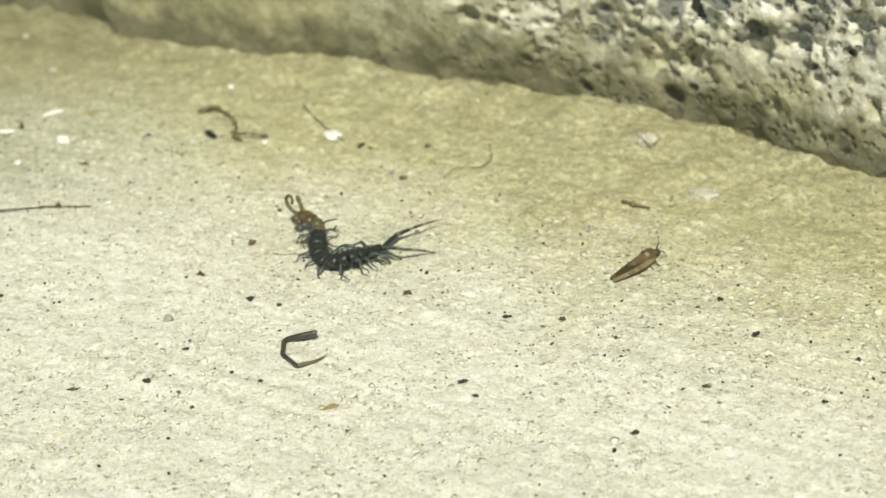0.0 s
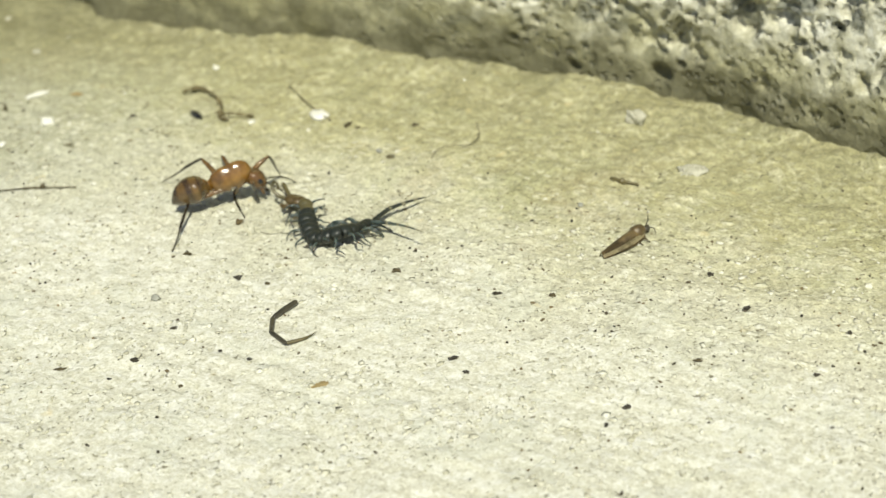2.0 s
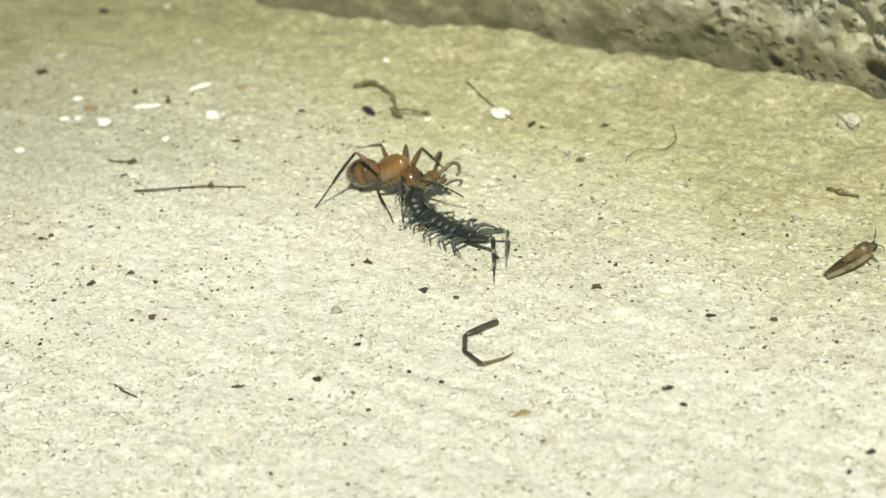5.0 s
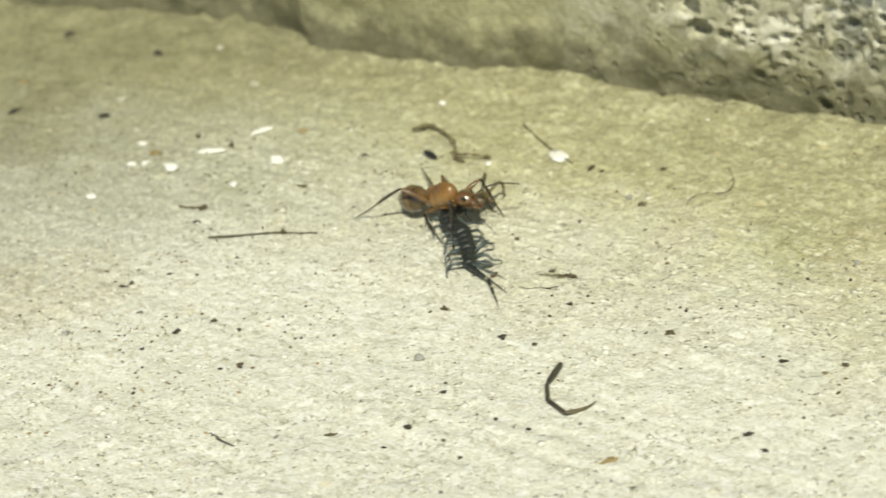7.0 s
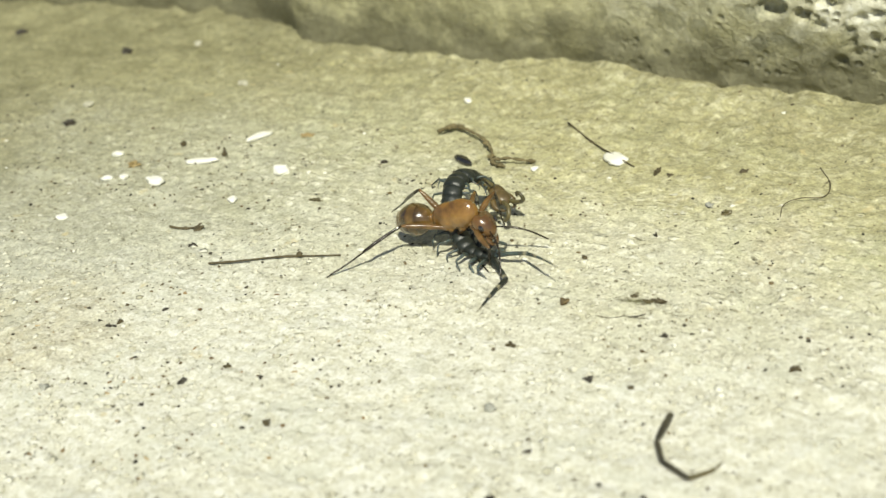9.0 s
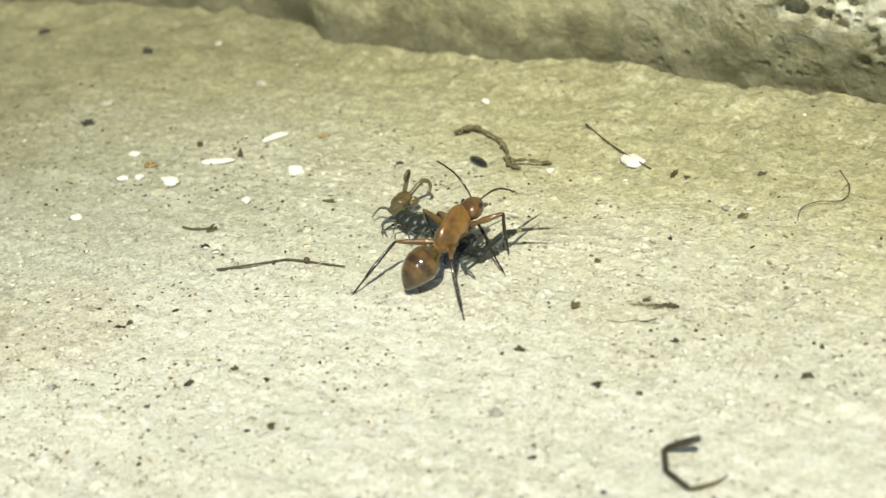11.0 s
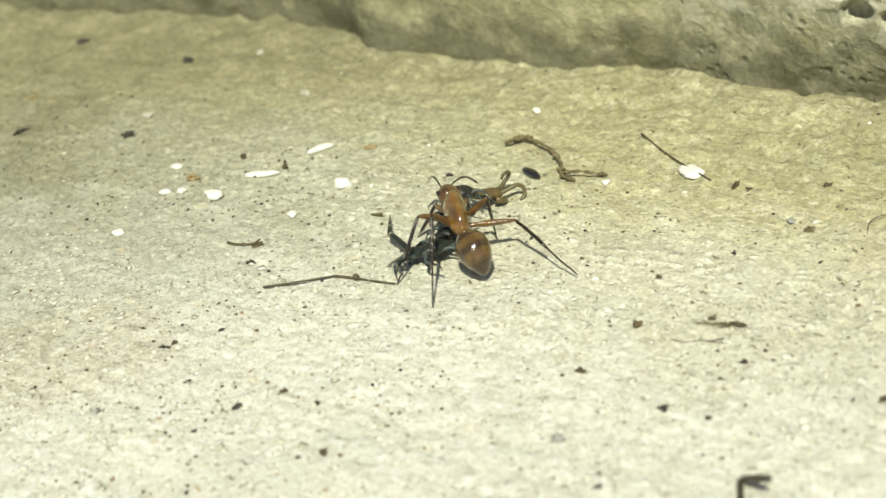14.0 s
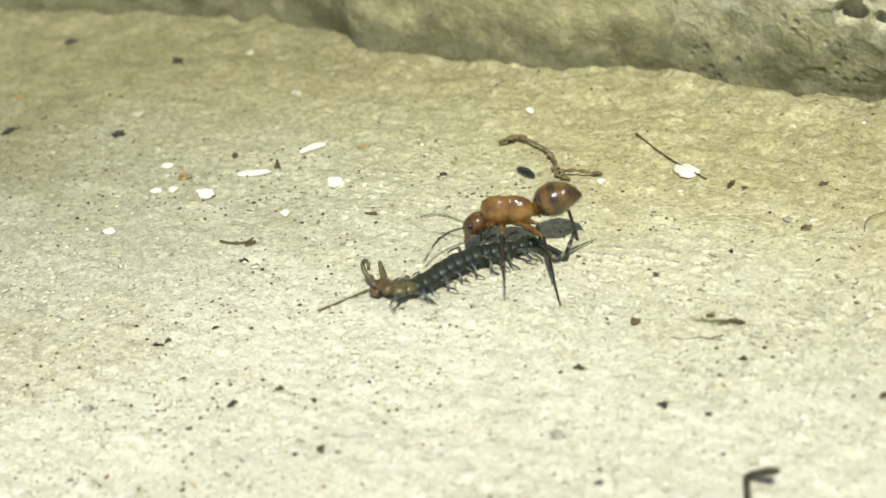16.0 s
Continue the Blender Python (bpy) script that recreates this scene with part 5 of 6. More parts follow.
FOOT_RM = [
    (0, -33.81, 20.72, 0), (0.3, -17.87, 15.18, 0), (0.5, -19.85, 12.22, 0.1), (1, -2.53, -4.61, 0.1), (1.5, 3.18, -6.02, 0.1), (2, 3.12, -6.08, 0.1),
    (2.5, 2.23, -3.52, 0.1), (3, 6.24, -6, 0.1), (3.5, 5.47, -7.07, 0.1), (4, 3.12, -4.9, 0.1), (6.5, -2.37, 1.15, 0.1), (7, -2.7, 2, 0.1),
    (7.5, -4.06, 2.47, 0.1), (8, -3.89, 3.02, 0.1), (8.5, -3.19, -0.02, 0.1), (9, -2.99, 0.13, 0.1), (10.25, -3.02, 0.35, 0.1), (11.5, -3.04, 0.56, 0.1), (12, -2.89, 0.68, 0.1),
    (12.5, -6.45, 5.64, 0.1), (13, -6.57, 6.26, 0.1), (13.5, -7.35, 13.79, 0.1), (14, -7.39, 10.88, 0.1), (14.5, -4.84, 7.63, 0.1),
    (15, -5.19, 13.45, 0.1), (15.5, -3.78, 12.88, 0.1), (16, -3.38, 7.74, 0.1),
]
KNEE_RH = [
    (0, -35.8, 22.57, 6.51), (0.3, -19.69, 17.2, 6.47), (0.5, -20.14, 16.97, 5.22), (1, -8.8, 0.33, 3.18), (1.5, -3.29, -0.41, 2.14),
    (2, -2.67, -3, 1.65), (2.5, -3.37, -2.58, 1.12), (3, 0.38, -4.22, 1.86), (3.5, 1.87, -0.41, 3.35), (4, -0.28, 0.28, 4.38),
    (6.5, -4.38, 5.98, 5.56), (7, -6.28, 6.1, 4.59), (7.5, -8.8, 5.63, 3.73), (8, -9.15, 5.3, 3.69), (8.5, -10.01, 6.19, 2.57),
    (9, -10.02, 4.92, 3.24), (10.25, -7.95, 1.21, 3.45), (11.5, -5.87, -2.49, 3.65), (12, -5.77, -0.42, 3.4), (12.5, -6.28, 4.67, 4.36), (13, -7.31, 5.1, 5.34),
    (13.5, -5.34, 9.06, 2.78), (14, -5.73, 8.11, 3.13), (14.5, -4.41, 10.11, 2.95), (15, -3.68, 8.3, 3.45), (15.5, -0.88, 10.44, 3.54),
    (16, -0.95, 8.66, 3.2),
]
FOOT_RH = [
    (0, -38.65, 19.87, 0), (0.3, -22.76, 14.66, 0), (0.5, -23.5, 18.64, 0.1), (1, -14.2, -0.53, 0.1), (1.5, -6.01, -3.55, 0.1),
    (2, -4.08, -8.97, 0.1), (2.5, -4.11, -8.76, 0.1), (3, -3.52, -7.54, 0.1), (3.5, -2.96, -2.58, 0.1), (4, -5.33, -2.6, 0.1),
    (6.5, -8.46, 9.08, 0.1), (7, -11.56, 9.2, 0.1), (7.5, -15.9, 6.31, 0.1), (8, -15.19, 6.51, 0.1), (8.5, -16.14, 3.24, 0.1), (9, -16.71, 3.3, 0.1),
    (10.25, -10.41, -1.81, 0.1), (11.5, -4.1, -6.93, 0.1), (12, -4.01, -6.91, 0.1), (12.5, -4.58, -3.22, 0.1), (13, -7.52, -0.17, 0.1), (13.5, -0.46, 0.92, 0.1),
    (14, -0.51, 1.13, 0.1), (14.5, -0.57, 1.08, 0.1), (15, 1.89, 2.87, 0.1), (15.5, 2.11, 2.67, 0.1), (16, -0.36, 8.99, 0.1),
]
SPINE_0 = [
    (0, 7.33, -3.76, 2.06), (1.5, 7.39, -3.71, 1.82), (2, 7.27, -3.81, 1.36), (2.5, 6.77, -3.92, 1.06), (3, 6.65, -4.35, 1.09),
    (3.5, 5.04, -4.13, 1.56), (4, 5, -2.9, 3.07), (6.5, 2.78, 7.16, 1.17), (7, 2.26, 9.02, 1.39), (7.5, 1.04, 5.43, 2.08), (8, 0, 6.25, 1.6),
    (8.5, -0.65, 9.94, 1.67), (9, -0.48, 9.46, 1.77), (11.5, -11.46, 15.32, 1.56), (12, -11.32, 15.57, 1.55), (12.5, -6.03, 15.18, 1.9),
    (13, -5.75, 17.26, 1.42), (13.5, -7.23, 15.81, 2.04), (14, -6.59, 17.91, 0.82), (14.5, -6.28, 17.39, 1.34), (15, -11.07, 15.51, 2.01),
    (15.5, -13.72, 11.27, 2.22), (16, -17.05, 3.76, 1),
]
SPINE_1 = [
    (0, 9.13, -6.12, 1.79), (1.5, 9.21, -5.99, 1.48), (2, 9.11, -5.92, 1.59), (2.5, 8.68, -5.72, 1.58), (3, 8.31, -6.12, 1.85),
    (3.5, 6.92, -3.33, 1.23), (4, 3.54, -5.16, 3.22), (6.5, 1.26, 5.07, 1.61), (7, 0.99, 6.68, 1.63), (7.5, -0.54, 7.31, 1.4), (8, -1.06, 8.04, 2.88),
    (8.5, -2.09, 11.28, 2.91), (9, -1.67, 11.38, 2.66), (11.5, -12.4, 12.76, 1.26), (12, -12.17, 13.24, 1.54), (12.5, -7.95, 15.65, 3.1),
    (13, -7.36, 15.59, 2.62), (13.5, -8.92, 17.7, 1.6), (14, -8.43, 16.39, 1.68), (14.5, -8.32, 16.14, 2.09), (15, -13.32, 14.37, 2.47),
    (15.5, -12.99, 13.66, 2.54), (16, -15.53, 1.58, 1.26),
]
SPINE_2 = [
    (0, 8.99, -9.26, 0.8), (1.5, 9.36, -8.96, 0.79), (2, 9.28, -8.86, 1.02), (2.5, 9.28, -8.52, 1.42), (3, 9.43, -8.74, 1.62),
    (3.5, 9.02, -4.95, 1.57), (4, 3.39, -7.59, 2.04), (6.5, -0.05, 2.6, 1.43), (7, -1.41, 5.93, 1.44), (7.5, -2.84, 5.84, 1.86),
    (8, -2.56, 9.22, 4.84), (8.5, -3.85, 11.04, 4.7), (9, -3.62, 10.85, 4.22), (11.5, -11.7, 10.12, 0.84), (12, -13.43, 11.01, 1.74),
    (12.5, -10.07, 15.19, 4.19), (13, -9.08, 17.14, 2.36), (13.5, -10.54, 15.76, 2.69), (14, -10.04, 14.85, 2.85), (14.5, -10.51, 14.72, 2.44),
    (15, -15.05, 12.48, 2.32), (15.5, -11.37, 15.43, 1.97), (16, -13.39, 3.11, 0.87),
]
SPINE_3 = [
    (0, 9.95, -12.16, 0.78), (1.5, 10, -11.62, 1.01), (2, 10.03, -11.75, 0.79), (2.5, 9.69, -11.47, 0.78), (3, 8.72, -11.7, 0.93),
    (3.5, 11.29, -6.85, 1.45), (4, 4.99, -6.13, 0.89), (6.5, -0.46, -0.25, 1.08), (7, -1.66, 3.37, 1.53), (7.5, -4.51, 3.76, 1.45),
    (8, -4.32, 7.31, 4.59), (8.5, -5.2, 8.77, 4.34), (9, -5.12, 8.7, 4.21), (11.5, -9.44, 9.25, 1.46), (12, -11.66, 8.9, 1.49),
    (12.5, -11.49, 12.92, 3.8), (13, -10.19, 14.4, 2.02), (13.5, -11.54, 13.16, 2.02), (14, -11.13, 12.41, 2.43), (14.5, -12.26, 12.64, 2.65),
    (15, -13.96, 10.14, 2.03), (15.5, -9.76, 13.23, 1.98), (16, -11.05, 4.65, 1.26),
]
SPINE_4 = [
    (0, 11.96, -13.4, 1.74), (1.5, 11.85, -10.13, 0.79), (2, 12.3, -12.96, 1.8), (2.5, 11.63, -12.99, 1.58), (3, 8.6, -14.71, 0.77),
    (3.5, 12.41, -9.53, 1.33), (4, 7.05, -7.96, 1.08), (6.5, -0.79, -3.1, 0.79), (7, -0.41, 1.12, 1.51), (7.5, -3.21, 1.44, 1.08),
    (8, -4.88, 5.23, 2.25), (8.5, -5.52, 6.26, 2.33), (9, -5.36, 6.33, 2.13), (11.5, -7.86, 7.28, 1.74), (12, -9.18, 7.71, 1.95),
    (12.5, -11.96, 9.85, 2.04), (13, -10.93, 11.77, 0.84), (13.5, -11.53, 10.64, 1.02), (14, -11.65, 9.92, 1.33), (14.5, -12.44, 10, 1.32),
    (15, -11.51, 8.72, 1.9), (15.5, -8.23, 10.98, 1.71), (16, -8.64, 5.88, 1.31),
]
SPINE_5 = [
    (0, 13.61, -11.99, 1.25), (1.5, 13.8, -11.48, 1.47), (2, 13.95, -11.56, 1.26), (2.5, 13.56, -11.55, 1.28), (3, 9.99, -16.25, 1.63),
    (3.5, 11.67, -12.4, 0.99), (4, 9.02, -9.95, 0.79), (6.5, -0.06, -5.49, 0.92), (7, 0.02, -1.54, 1.14), (7.5, -0.88, 0.25, 0.83),
    (8, -4.14, 2.84, 1.42), (8.5, -4.92, 3.67, 0.86), (9, -4.48, 3.86, 0.84), (11.5, -6.61, 5.06, 0.84), (12, -7.48, 5.33, 0.79),
    (12.5, -11.33, 6.65, 0.85), (13, -11.99, 9.34, 0.8), (13.5, -12.55, 8.37, 0.97), (14, -12.9, 7.54, 1.62), (14.5, -11.29, 7.48, 0.79),
    (15, -9.33, 6.7, 1.34), (15.5, -7.04, 8.53, 1.21), (16, -6.24, 6.65, 1.1),
]
SPINE_6 = [
    (0, 15.12, -10.57, 0.78), (1.5, 15.07, -9.37, 0.82), (2, 15.21, -9.81, 0.78), (2.5, 14.84, -9.57, 0.79), (3, 11.58, -14.36, 1.05),
    (3.5, 10.57, -15.13, 0.78), (4, 10.37, -12.1, 1.23), (6.5, 1.34, -7.4, 1.53), (7, 0, -4.31, 0.93), (7.5, 1.3, -1.01, 1.27), (8, -2.64, 0.67, 0.8),
    (8.5, -2.93, 1.79, 0.79), (9, -2.63, 1.99, 0.8), (11.5, -4.93, 3.05, 1.19), (12, -5.41, 3.76, 0.83), (12.5, -10, 3.82, 0.74),
    (13, -13.68, 7.56, 1.31), (13.5, -14.11, 6.57, 1.64), (14, -14.9, 8.91, 0.8), (14.5, -13.08, 5.92, 1.38), (15, -8.59, 3.98, 0.78),
    (15.5, -6.27, 5.91, 0.8), (16, -3.9, 7.63, 0.89),
]
TAIL_ELBOW_0 = [
    (0, 17.11, -8.1, 0.8), (1.5, 17.34, -7.19, 0.8), (2, 17.49, -7.59, 0.9), (2.5, 16.85, -7.12, 1), (3, 14.86, -12.75, 1.9),
    (3.5, 9.36, -19.05, 0.3), (4, 11.86, -14.72, 2), (6.5, 3.24, -9.58, 2.3), (7, 1.9, -7.06, 0.3), (7.5, 3.96, -2.69, 1.4), (8, -0.99, -2.23, 0.4),
    (8.5, -2.36, -1.52, 0.7), (9, -1.94, -1.3, 0.4), (11.5, -3.01, 5.95, 2.1), (12, -3.46, 6.45, 1), (12.5, -11.33, -0.12, 0.3),
    (13, -15.05, 4.74, 1.3), (13.5, -14.76, 3.6, 1.8), (14, -16.52, 11.74, 1.3), (14.5, -15.19, 8.3, 0.9), (15, -10.24, 1.31, 1.1),
    (15.5, -7.71, 3.13, 1.6), (16, -1.77, 4.96, 0.6),
]
TAIL_TIP_0 = [
    (0, 22.15, -6.02, 1.1), (1.5, 21.98, -4.95, 0.7), (2, 21.95, -5.2, 0.7), (2.5, 20.68, -4.73, 0.3), (3, 19.41, -11.15, 1.2),
    (3.5, 7.56, -24.23, 0.3), (4, 10.62, -20.58, 0.3), (6.5, 4.61, -14.01, 0.4), (7, 2.7, -13.51, 0.3), (7.5, 5.57, -7.33, 0.3),
    (8, -1.16, -6.72, 1.3), (8.5, -1.44, -5.81, 1.4), (9, -5.82, -7.03, 0.3), (11.5, -0.15, 10.42, 3.3), (12, -0.44, 10.45, 0.8),
    (12.5, -8.77, -4.39, 0.3), (13, -11.32, -1.01, 0.3), (13.5, -11.45, -0.83, 0.3), (14, -16.57, 16.62, 0.8), (14.5, -18.42, 12.44, 1.7),
    (15, -11.22, -3.53, 0.8), (15.5, -9.85, -0.56, 2.7), (16, -0.3, 9.88, 0.6),
]
TAIL_ELBOW_1 = [
    (0, 17.2, -12.71, 1.6), (1.5, 17.36, -11.56, 1.2), (2, 17.27, -11.93, 1.6), (2.5, 17.13, -11.66, 1.4), (3, 14.97, -13.96, 1.2),
    (3.5, 9.58, -18.63, 0.3), (4, 11.64, -14.6, 2.3), (6.5, 3.42, -5.06, 0.8), (7, 1.57, -6.88, 1.5), (7.5, 3.62, -3.15, 1.1), (8, -1.44, -2.33, 1.1),
    (8.5, 0.22, 1.59, 1), (9, 0.03, 0.57, 1.5), (11.5, -2.64, 5.46, 1.2), (12, -3.11, 5.6, 0.3), (12.5, -8.41, 1.19, 1.3), (13, -15.01, 10.32, 0.5),
    (13.5, -15.11, 9.46, 0.6), (14, -15.26, 6.18, 2), (14.5, -15.51, 7.71, 0.4), (15, -10.53, 1.49, 1.3), (15.5, -5.17, 3.07, 1.8),
    (16, -1.76, 3.31, 0.3),
]
TAIL_TIP_1 = [
    (0, 20.05, -11.57, 0.3), (1.5, 19.75, -15.12, 2.2), (2, 19.82, -15.43, 2.5), (2.5, 17.77, -16.18, 2.1), (3, 20.67, -13.83, 1),
    (3.5, 7.89, -23.25, 0.3), (4, 12.1, -19.1, 2.9), (6.5, 4.56, -11.32, 0.3), (7, 3.08, -10.79, 2.9), (7.5, 5.43, -7.62, 1.1), (8, 0.57, -6.26, 2),
    (8.5, 2.09, -2.44, 2.1), (9, 1.81, -3.33, 2.5), (11.5, -0.67, 9.93, 0.5), (12, -0.47, 2.94, 2.4), (12.5, -7.08, -2.56, 3),
    (13, -15.89, 5.87, 1.2), (13.5, -16.5, 5.72, 2.5), (14, -16.67, 8.07, 0.3), (14.5, -19.34, 8.87, 0.3), (15, -12.72, -2.25, 2.3),
    (15.5, -3.82, 5.9, 0.3), (16, 0.53, 7.58, 0.3),
]
ANTENNA_ROWS = [
    (0, 38, 30, -38, 30), (0.3, 38, 30, -38, 30), (0.5, 35.48, 43.88, 13.58, 58.65), (1, 38, 30, -2.29, 16.36), (1.5, 38, 30, -38, 30),
    (2, 38, 30, -38, 30), (2.5, 38, 30, -38, 30), (3, 38, 30, -78.16, 38.2), (3.5, 38, 30, -38, 30), (4, 38, 30, -38, 30), (6.5, 38, 30, -38, 30),
    (7, 38, 30, -38, 30), (7.5, 38, 30, -38, 30), (8, 38, 30, -38, 30), (8.5, 38, 30, -38, 30), (9, 38, 30, -38, 30),
    (10.25, 59.4, 39.36, -22.35, 10.79), (11.5, 80.8, 48.73, -6.7, -8.42), (12, 31.24, -0.58, -61.96, -17.34), (12.5, 38, 30, -38, 30), (13, 38, 30, -38, 30),
    (13.5, 84.65, 17.93, -17.06, 15.32), (14, 2.45, -4.01, -46.92, -11.49), (14.5, -18.31, 29.24, -80.22, 13.5), (15, 38, 30, -28.01, 46.37),
    (15.5, 13.92, 21.25, -63.52, 26.97), (16, 38, 30, -31.75, 51.18),
]
SPINE = [SPINE_0, SPINE_1, SPINE_2, SPINE_3, SPINE_4, SPINE_5, SPINE_6]
TAIL_TIPS = [TAIL_TIP_0, TAIL_TIP_1]
TAIL_ELBOWS = [TAIL_ELBOW_0, TAIL_ELBOW_1]
LEG_ROWS = {"LF": (KNEE_LF, FOOT_LF), "LM": (KNEE_LM, FOOT_LM), "LH": (KNEE_LH, FOOT_LH), "RF": (KNEE_RF, FOOT_RF), "RM": (KNEE_RM, FOOT_RM), "RH": (KNEE_RH, FOOT_RH)}
HOOK_ROWS = [
    (0, -6, 10, 5.8, -24.8, 0), (0.5, 0, 8, 5.8, -24.8, 0), (1, 54, 0, 5.8, -24.8, 0), (1.5, 57, 0, 5.8, -24.8, 0), (2, 46, 0, 5.8, -24.7, 0), (2.5, 0, 8, 5.8, -24.7, 0),
    (3, 40, 0, 5.8, -24.6, 0), (3.5, 55, 0, 5.8, -24.5, 0), (4, 10, 5, 5.8, -24.5, 0), (6.3, 48, 0, 5.9, -24.5, 0), (6.6, 12, 6, 5.9, -24.6, 0), (7, 62, 0, 5.8, -24.8, 0),
    (9, 60, 0, 5.8, -25, 0), (10.2, 10, 20, 5.8, -25.1, -2), (11.5, -40, 34, 5.8, -25.4, -6), (12.5, -42, 34, 5.9, -25.8, -8), (13, -46, 31, 5.9, -25.7, -8), (14.5, -50, 30, 6, -25.4, -8), (16, -46, 33, 6.2, -25.5, -8),
]
STALK_ROWS = [
    (0, -21.2, 7.6, -2, 0, 3), (9.2, -21.2, 7.6, -2, 0, 3), (10.4, -21.4, 7.5, 0, 3, -9), (11.3, -21.4, 7.5, 0, 5, -14), (15.55, -21.4, 7.5, 0, 5, -14), (16, -16.9, 4.8, 27, 5, -14),
]


def spot(rows, t):
    """The value of a table at t, on straight lines between its rows."""
    ts = [r[0] for r in rows]
    return [float(np.interp(t, ts, [r[k] for r in rows])) for k in range(1, len(rows[0]))]


def aim(origin, along, up=(0, 0, 1)):
    """A pose in metres at origin (mm) whose x axis points along, z as near up as may be."""
    x = Vector(along).normalized()
    y = Vector(up).cross(x)
    if y.length < 1e-3:
        y = Vector((0, 1, 0))
    y.normalize()
    z = x.cross(y)
    m = Matrix((x, y, z)).transposed().to_4x4()
    m.translation = Vector(origin) * MM
    return m


def ant_pose(row):
    t, x, y, z, yaw, pitch = row
    return Matrix.Translation(Vector((x, y, z)) * MM) @ Matrix.Rotation(radians(yaw), 4, "Z") @ Matrix.Rotation(-radians(pitch), 4, "Y")


def carry(before, target):
    """The pose target, rolled about its x axis to lie as near the pose before as may be."""
    turn = before.col[0].xyz.rotation_difference(target.col[0].xyz).to_matrix()
    m = (turn @ before.to_3x3()).to_4x4()
    m.translation = target.translation
    return m


def walk_turning(ob, rows):
    """walk() with rows added where a thing turns far between two of them."""
    full = [rows[0]]
    for (ta, a), (tb, b) in zip(rows, rows[1:]):
        qa, qb = a.to_quaternion(), b.to_quaternion()
        n = min(int(qa.rotation_difference(qb).angle / radians(60)) + 1, 4)
        if abs(qa.dot(qb)) > 0.5:
            n = 1
        for k in range(1, n):
            u = k / n
            full.append((ta + (tb - ta) * u, Matrix.LocRotScale(a.translation.lerp(b.translation, u), qa.slerp(qb, u), None)))
        full.append((tb, b))
    walk(ob, full)


def bend_leg(body, code, knee, foot):
    """Femur and shin poses, in the ant's and the femur's space, from hip over knee to foot."""
    k, side = code[1], 1 if code[0] == "L" else -1
    hx, hy, hz = HIP[k]
    hip = body @ (Vector((hx, hy * side, hz)) * MM) / MM
    femur = aim(hip, Vector(knee) - hip)
    knee = hip + (Vector(knee) - hip).normalized() * FEMUR[k]
    shin = aim(knee, Vector(foot) - knee)
    return body.inverted() @ femur, femur.inverted() @ shin


def smooth_spine(t):
    """Places along the centipede's back, and its up directions, at t."""
    return curve_points([spot(s, t) for s in SPINE], 10)


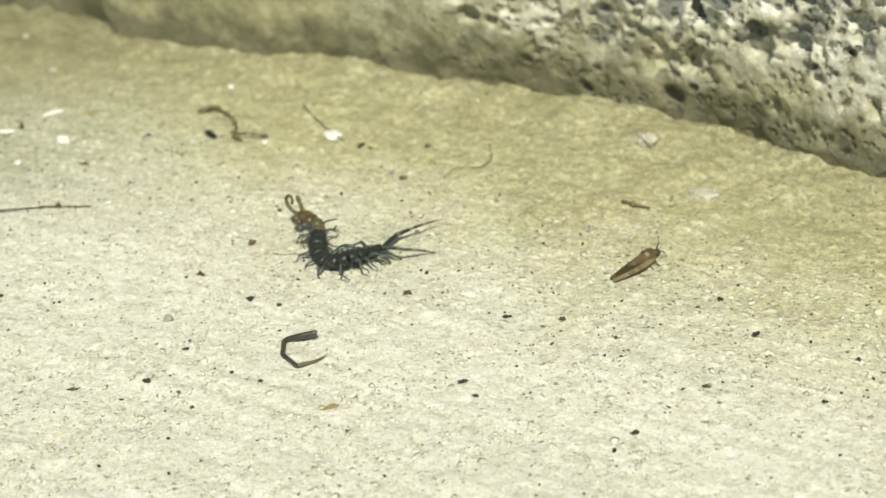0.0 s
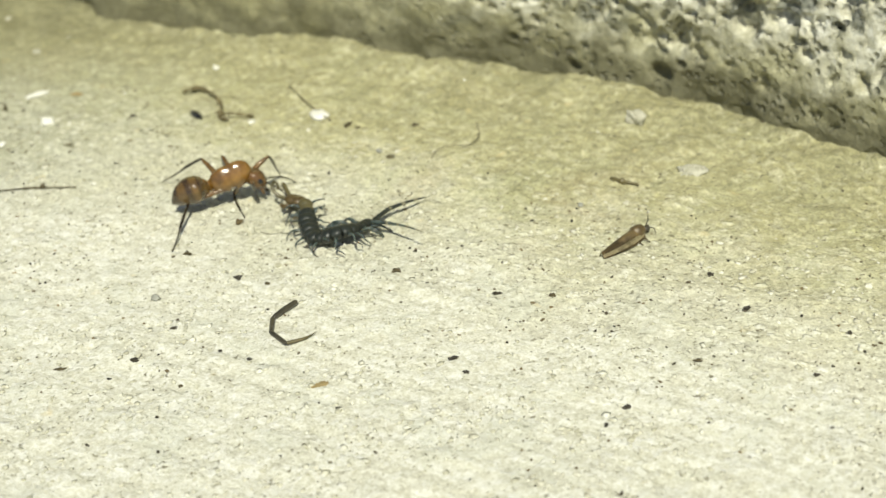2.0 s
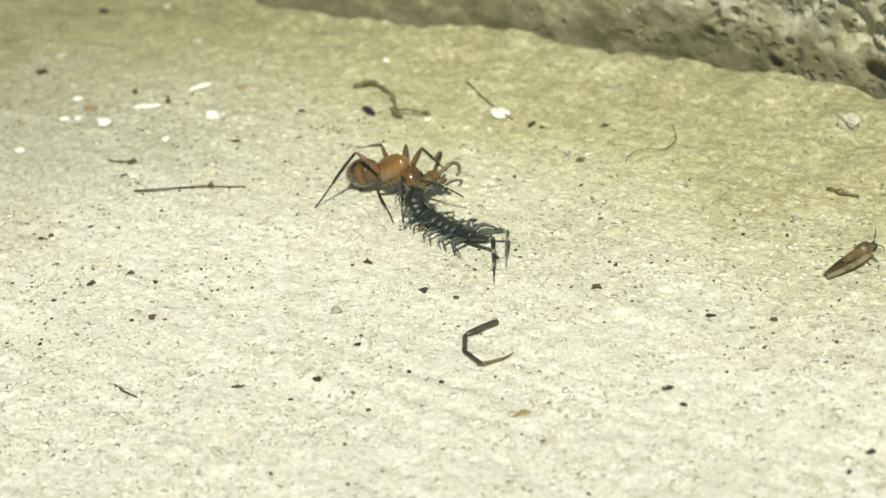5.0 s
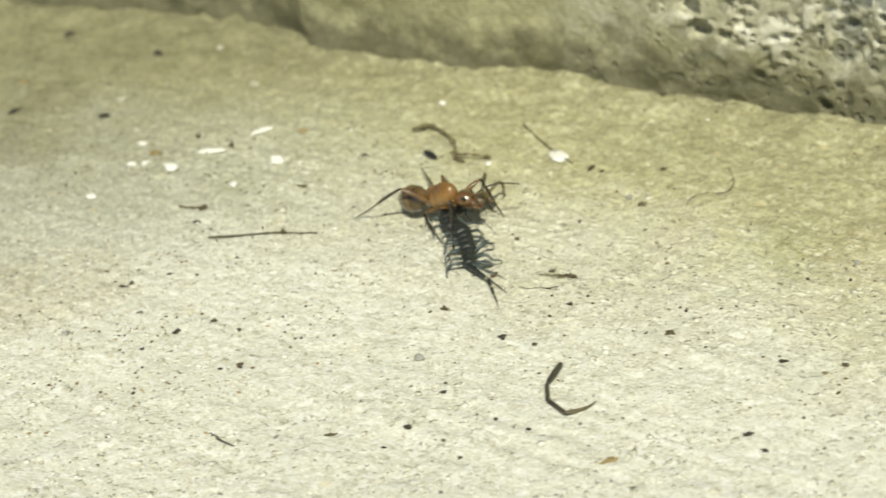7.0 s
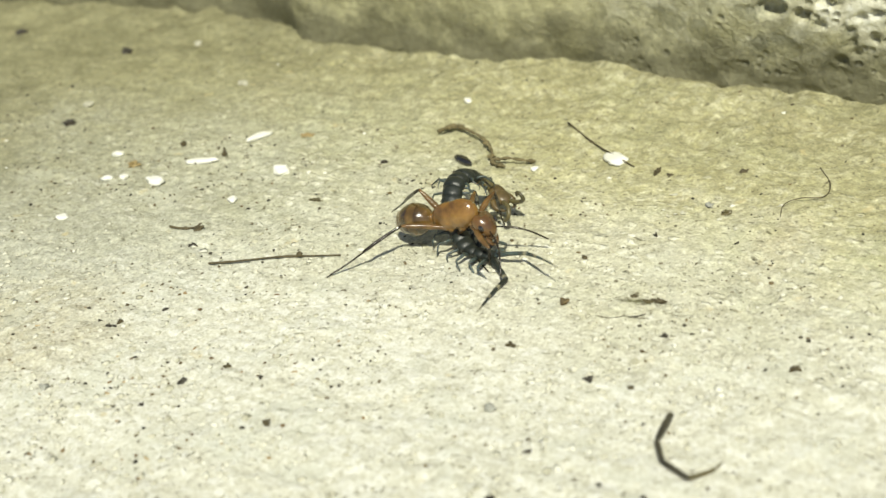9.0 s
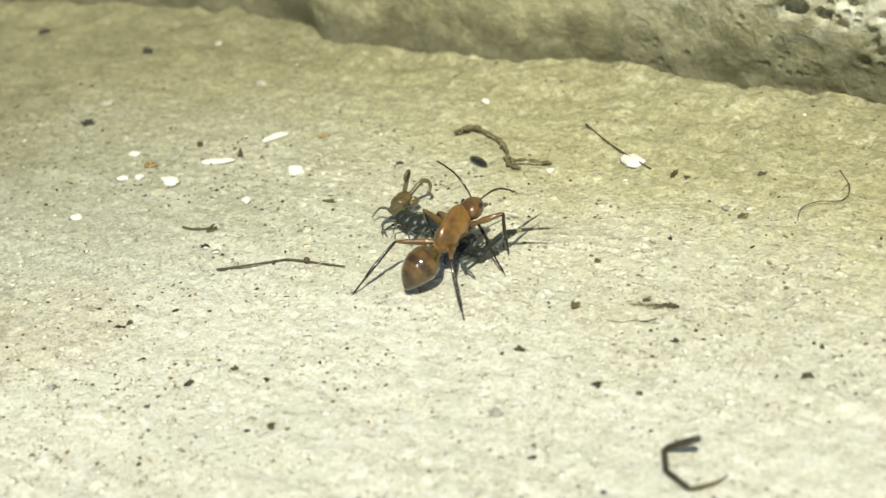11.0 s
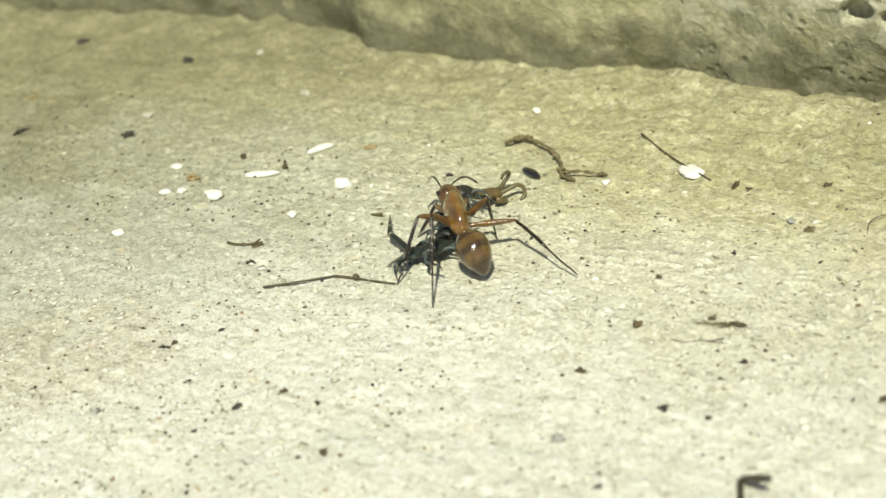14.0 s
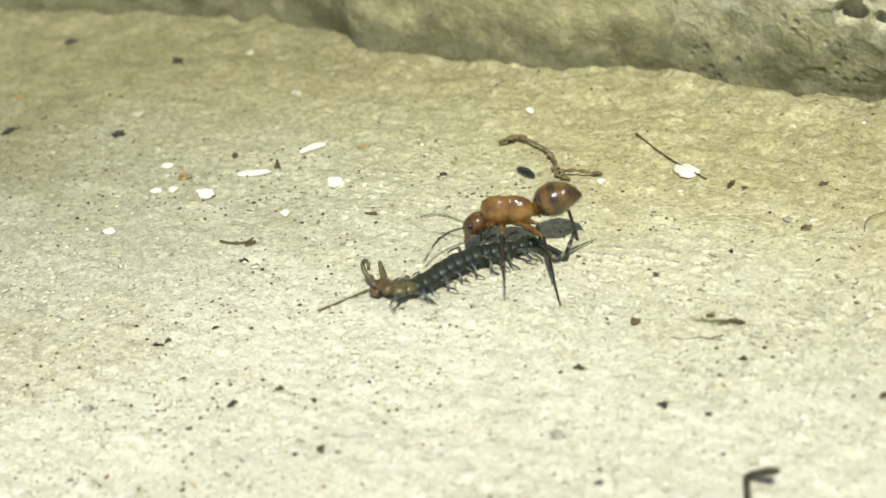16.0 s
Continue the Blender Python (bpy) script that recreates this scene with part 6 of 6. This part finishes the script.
def motions():
    poses = [(r[0], ant_pose(r)) for r in ANT_ROWS]
    walk(ANT, poses)
    walk(ANT_HEAD, [(t, Matrix.Translation(Vector(NECK) * MM) @ Matrix.Rotation(radians(yaw), 4, "Z") @ Matrix.Rotation(-radians(nod), 4, "Y")) for t, yaw, nod in HEAD_ROWS])
    walk(ANT_GASTER, [(t, Matrix.Translation(Vector(WAIST) * MM) @ Matrix.Rotation(radians(yaw), 4, "Z") @ Matrix.Rotation(-radians(lift), 4, "Y")) for t, yaw, lift in GASTER_ROWS])
    x, y, z = FEELER_BASE
    for k, feeler in enumerate(ANT_FEELERS):
        walk_turning(feeler, [(r[0], pose(x * MM, (y, -y)[k] * MM, z * MM, 0, -r[2 + 2 * k], r[1 + 2 * k])) for r in ANTENNA_ROWS])
    for code, (knees, feet) in LEG_ROWS.items():
        femurs, shins = [], []
        for (t, body), (_, *knee), (_, *foot) in zip(poses, knees, feet):
            f, s = bend_leg(body, code, knee, foot)
            if femurs:
                world = f @ s
                f = carry(femurs[-1][1], f)
                s = carry(shins[-1][1], f.inverted() @ world)
            femurs.append((t, f))
            shins.append((t, s))
        walk_turning(ANT_LEGS[code][0], femurs)
        walk_turning(ANT_LEGS[code][1], shins)
    # centipede: each plate follows the line of the back
    tracks = {ob: [] for ob in [CENTI_HEAD, *CENTI_SEGS, *CENTI_TAILS[0], *CENTI_TAILS[1]]}
    steps = [r[0] for r in SPINE[0]]
    for t in sorted(steps + [(a + b) / 2 for a, b in zip(steps, steps[1:]) if a > 1]):
        line = smooth_spine(t)
        arc = np.r_[0, np.cumsum([(b - a).length for a, b in zip(line, line[1:])])]
        xyz = np.array([q[:] for q in line])
        def place(s):
            return Vector([float(np.interp(s, arc, xyz[:, k])) for k in range(3)])
        total = arc[-1]
        unit = total / BODY_LENGTH
        tracks[CENTI_HEAD].append((t, aim(place(1.3 * unit), place(0.2 * unit) - place(2.2 * unit))))
        for n, seg in enumerate(CENTI_SEGS):
            s = (2.4 + PITCH * (n + 0.5)) * unit
            tracks[seg].append((t, aim(place(s), place(max(0, s - 0.7)) - place(min(total, s + 0.7)))))
        end, back = place(total), place(total - 1.2)
        for k, tip_rows, elbow_rows, (upper, last) in zip((1, -1), TAIL_TIPS, TAIL_ELBOWS, CENTI_TAILS):
            root = end + (end - back).normalized().cross(Vector((0, 0, 1))) * 0.25 * k
            bend, goal = Vector(spot(elbow_rows, t)), Vector(spot(tip_rows, t))
            first = aim(root, bend - root)
            elbow = root + (bend - root).normalized() * 3.25
            if (goal - elbow).length < 1.2:
                goal = elbow + (bend - root) + Vector((0, 0, -0.3))
            tracks[upper].append((t, first))
            tracks[last].append((t, first.inverted() @ aim(elbow, goal - elbow)))
    for ob, rows in tracks.items():
        walk_turning(ob, rows)
    walk(HOOK_TOP, [(t, Matrix.Rotation(radians(a), 4, "Z") @ Matrix.Rotation(-radians(rise), 4, "Y")) for t, a, rise, *_ in HOOK_ROWS])
    walk(HOOK, [(t, at(x, y, 0.3, turn)) for t, _, _, x, y, turn in HOOK_ROWS])
    walk(STALK, [(t, pose(x * MM, y * MM, 0, 0, 0, a)) for t, x, y, a, _, _ in STALK_ROWS])
    for k, half in enumerate(STALK_HALVES):
        walk(half, [(r[0], pose(0, 0, 0, 0, 0, r[4 + k])) for r in STALK_ROWS])


motions()
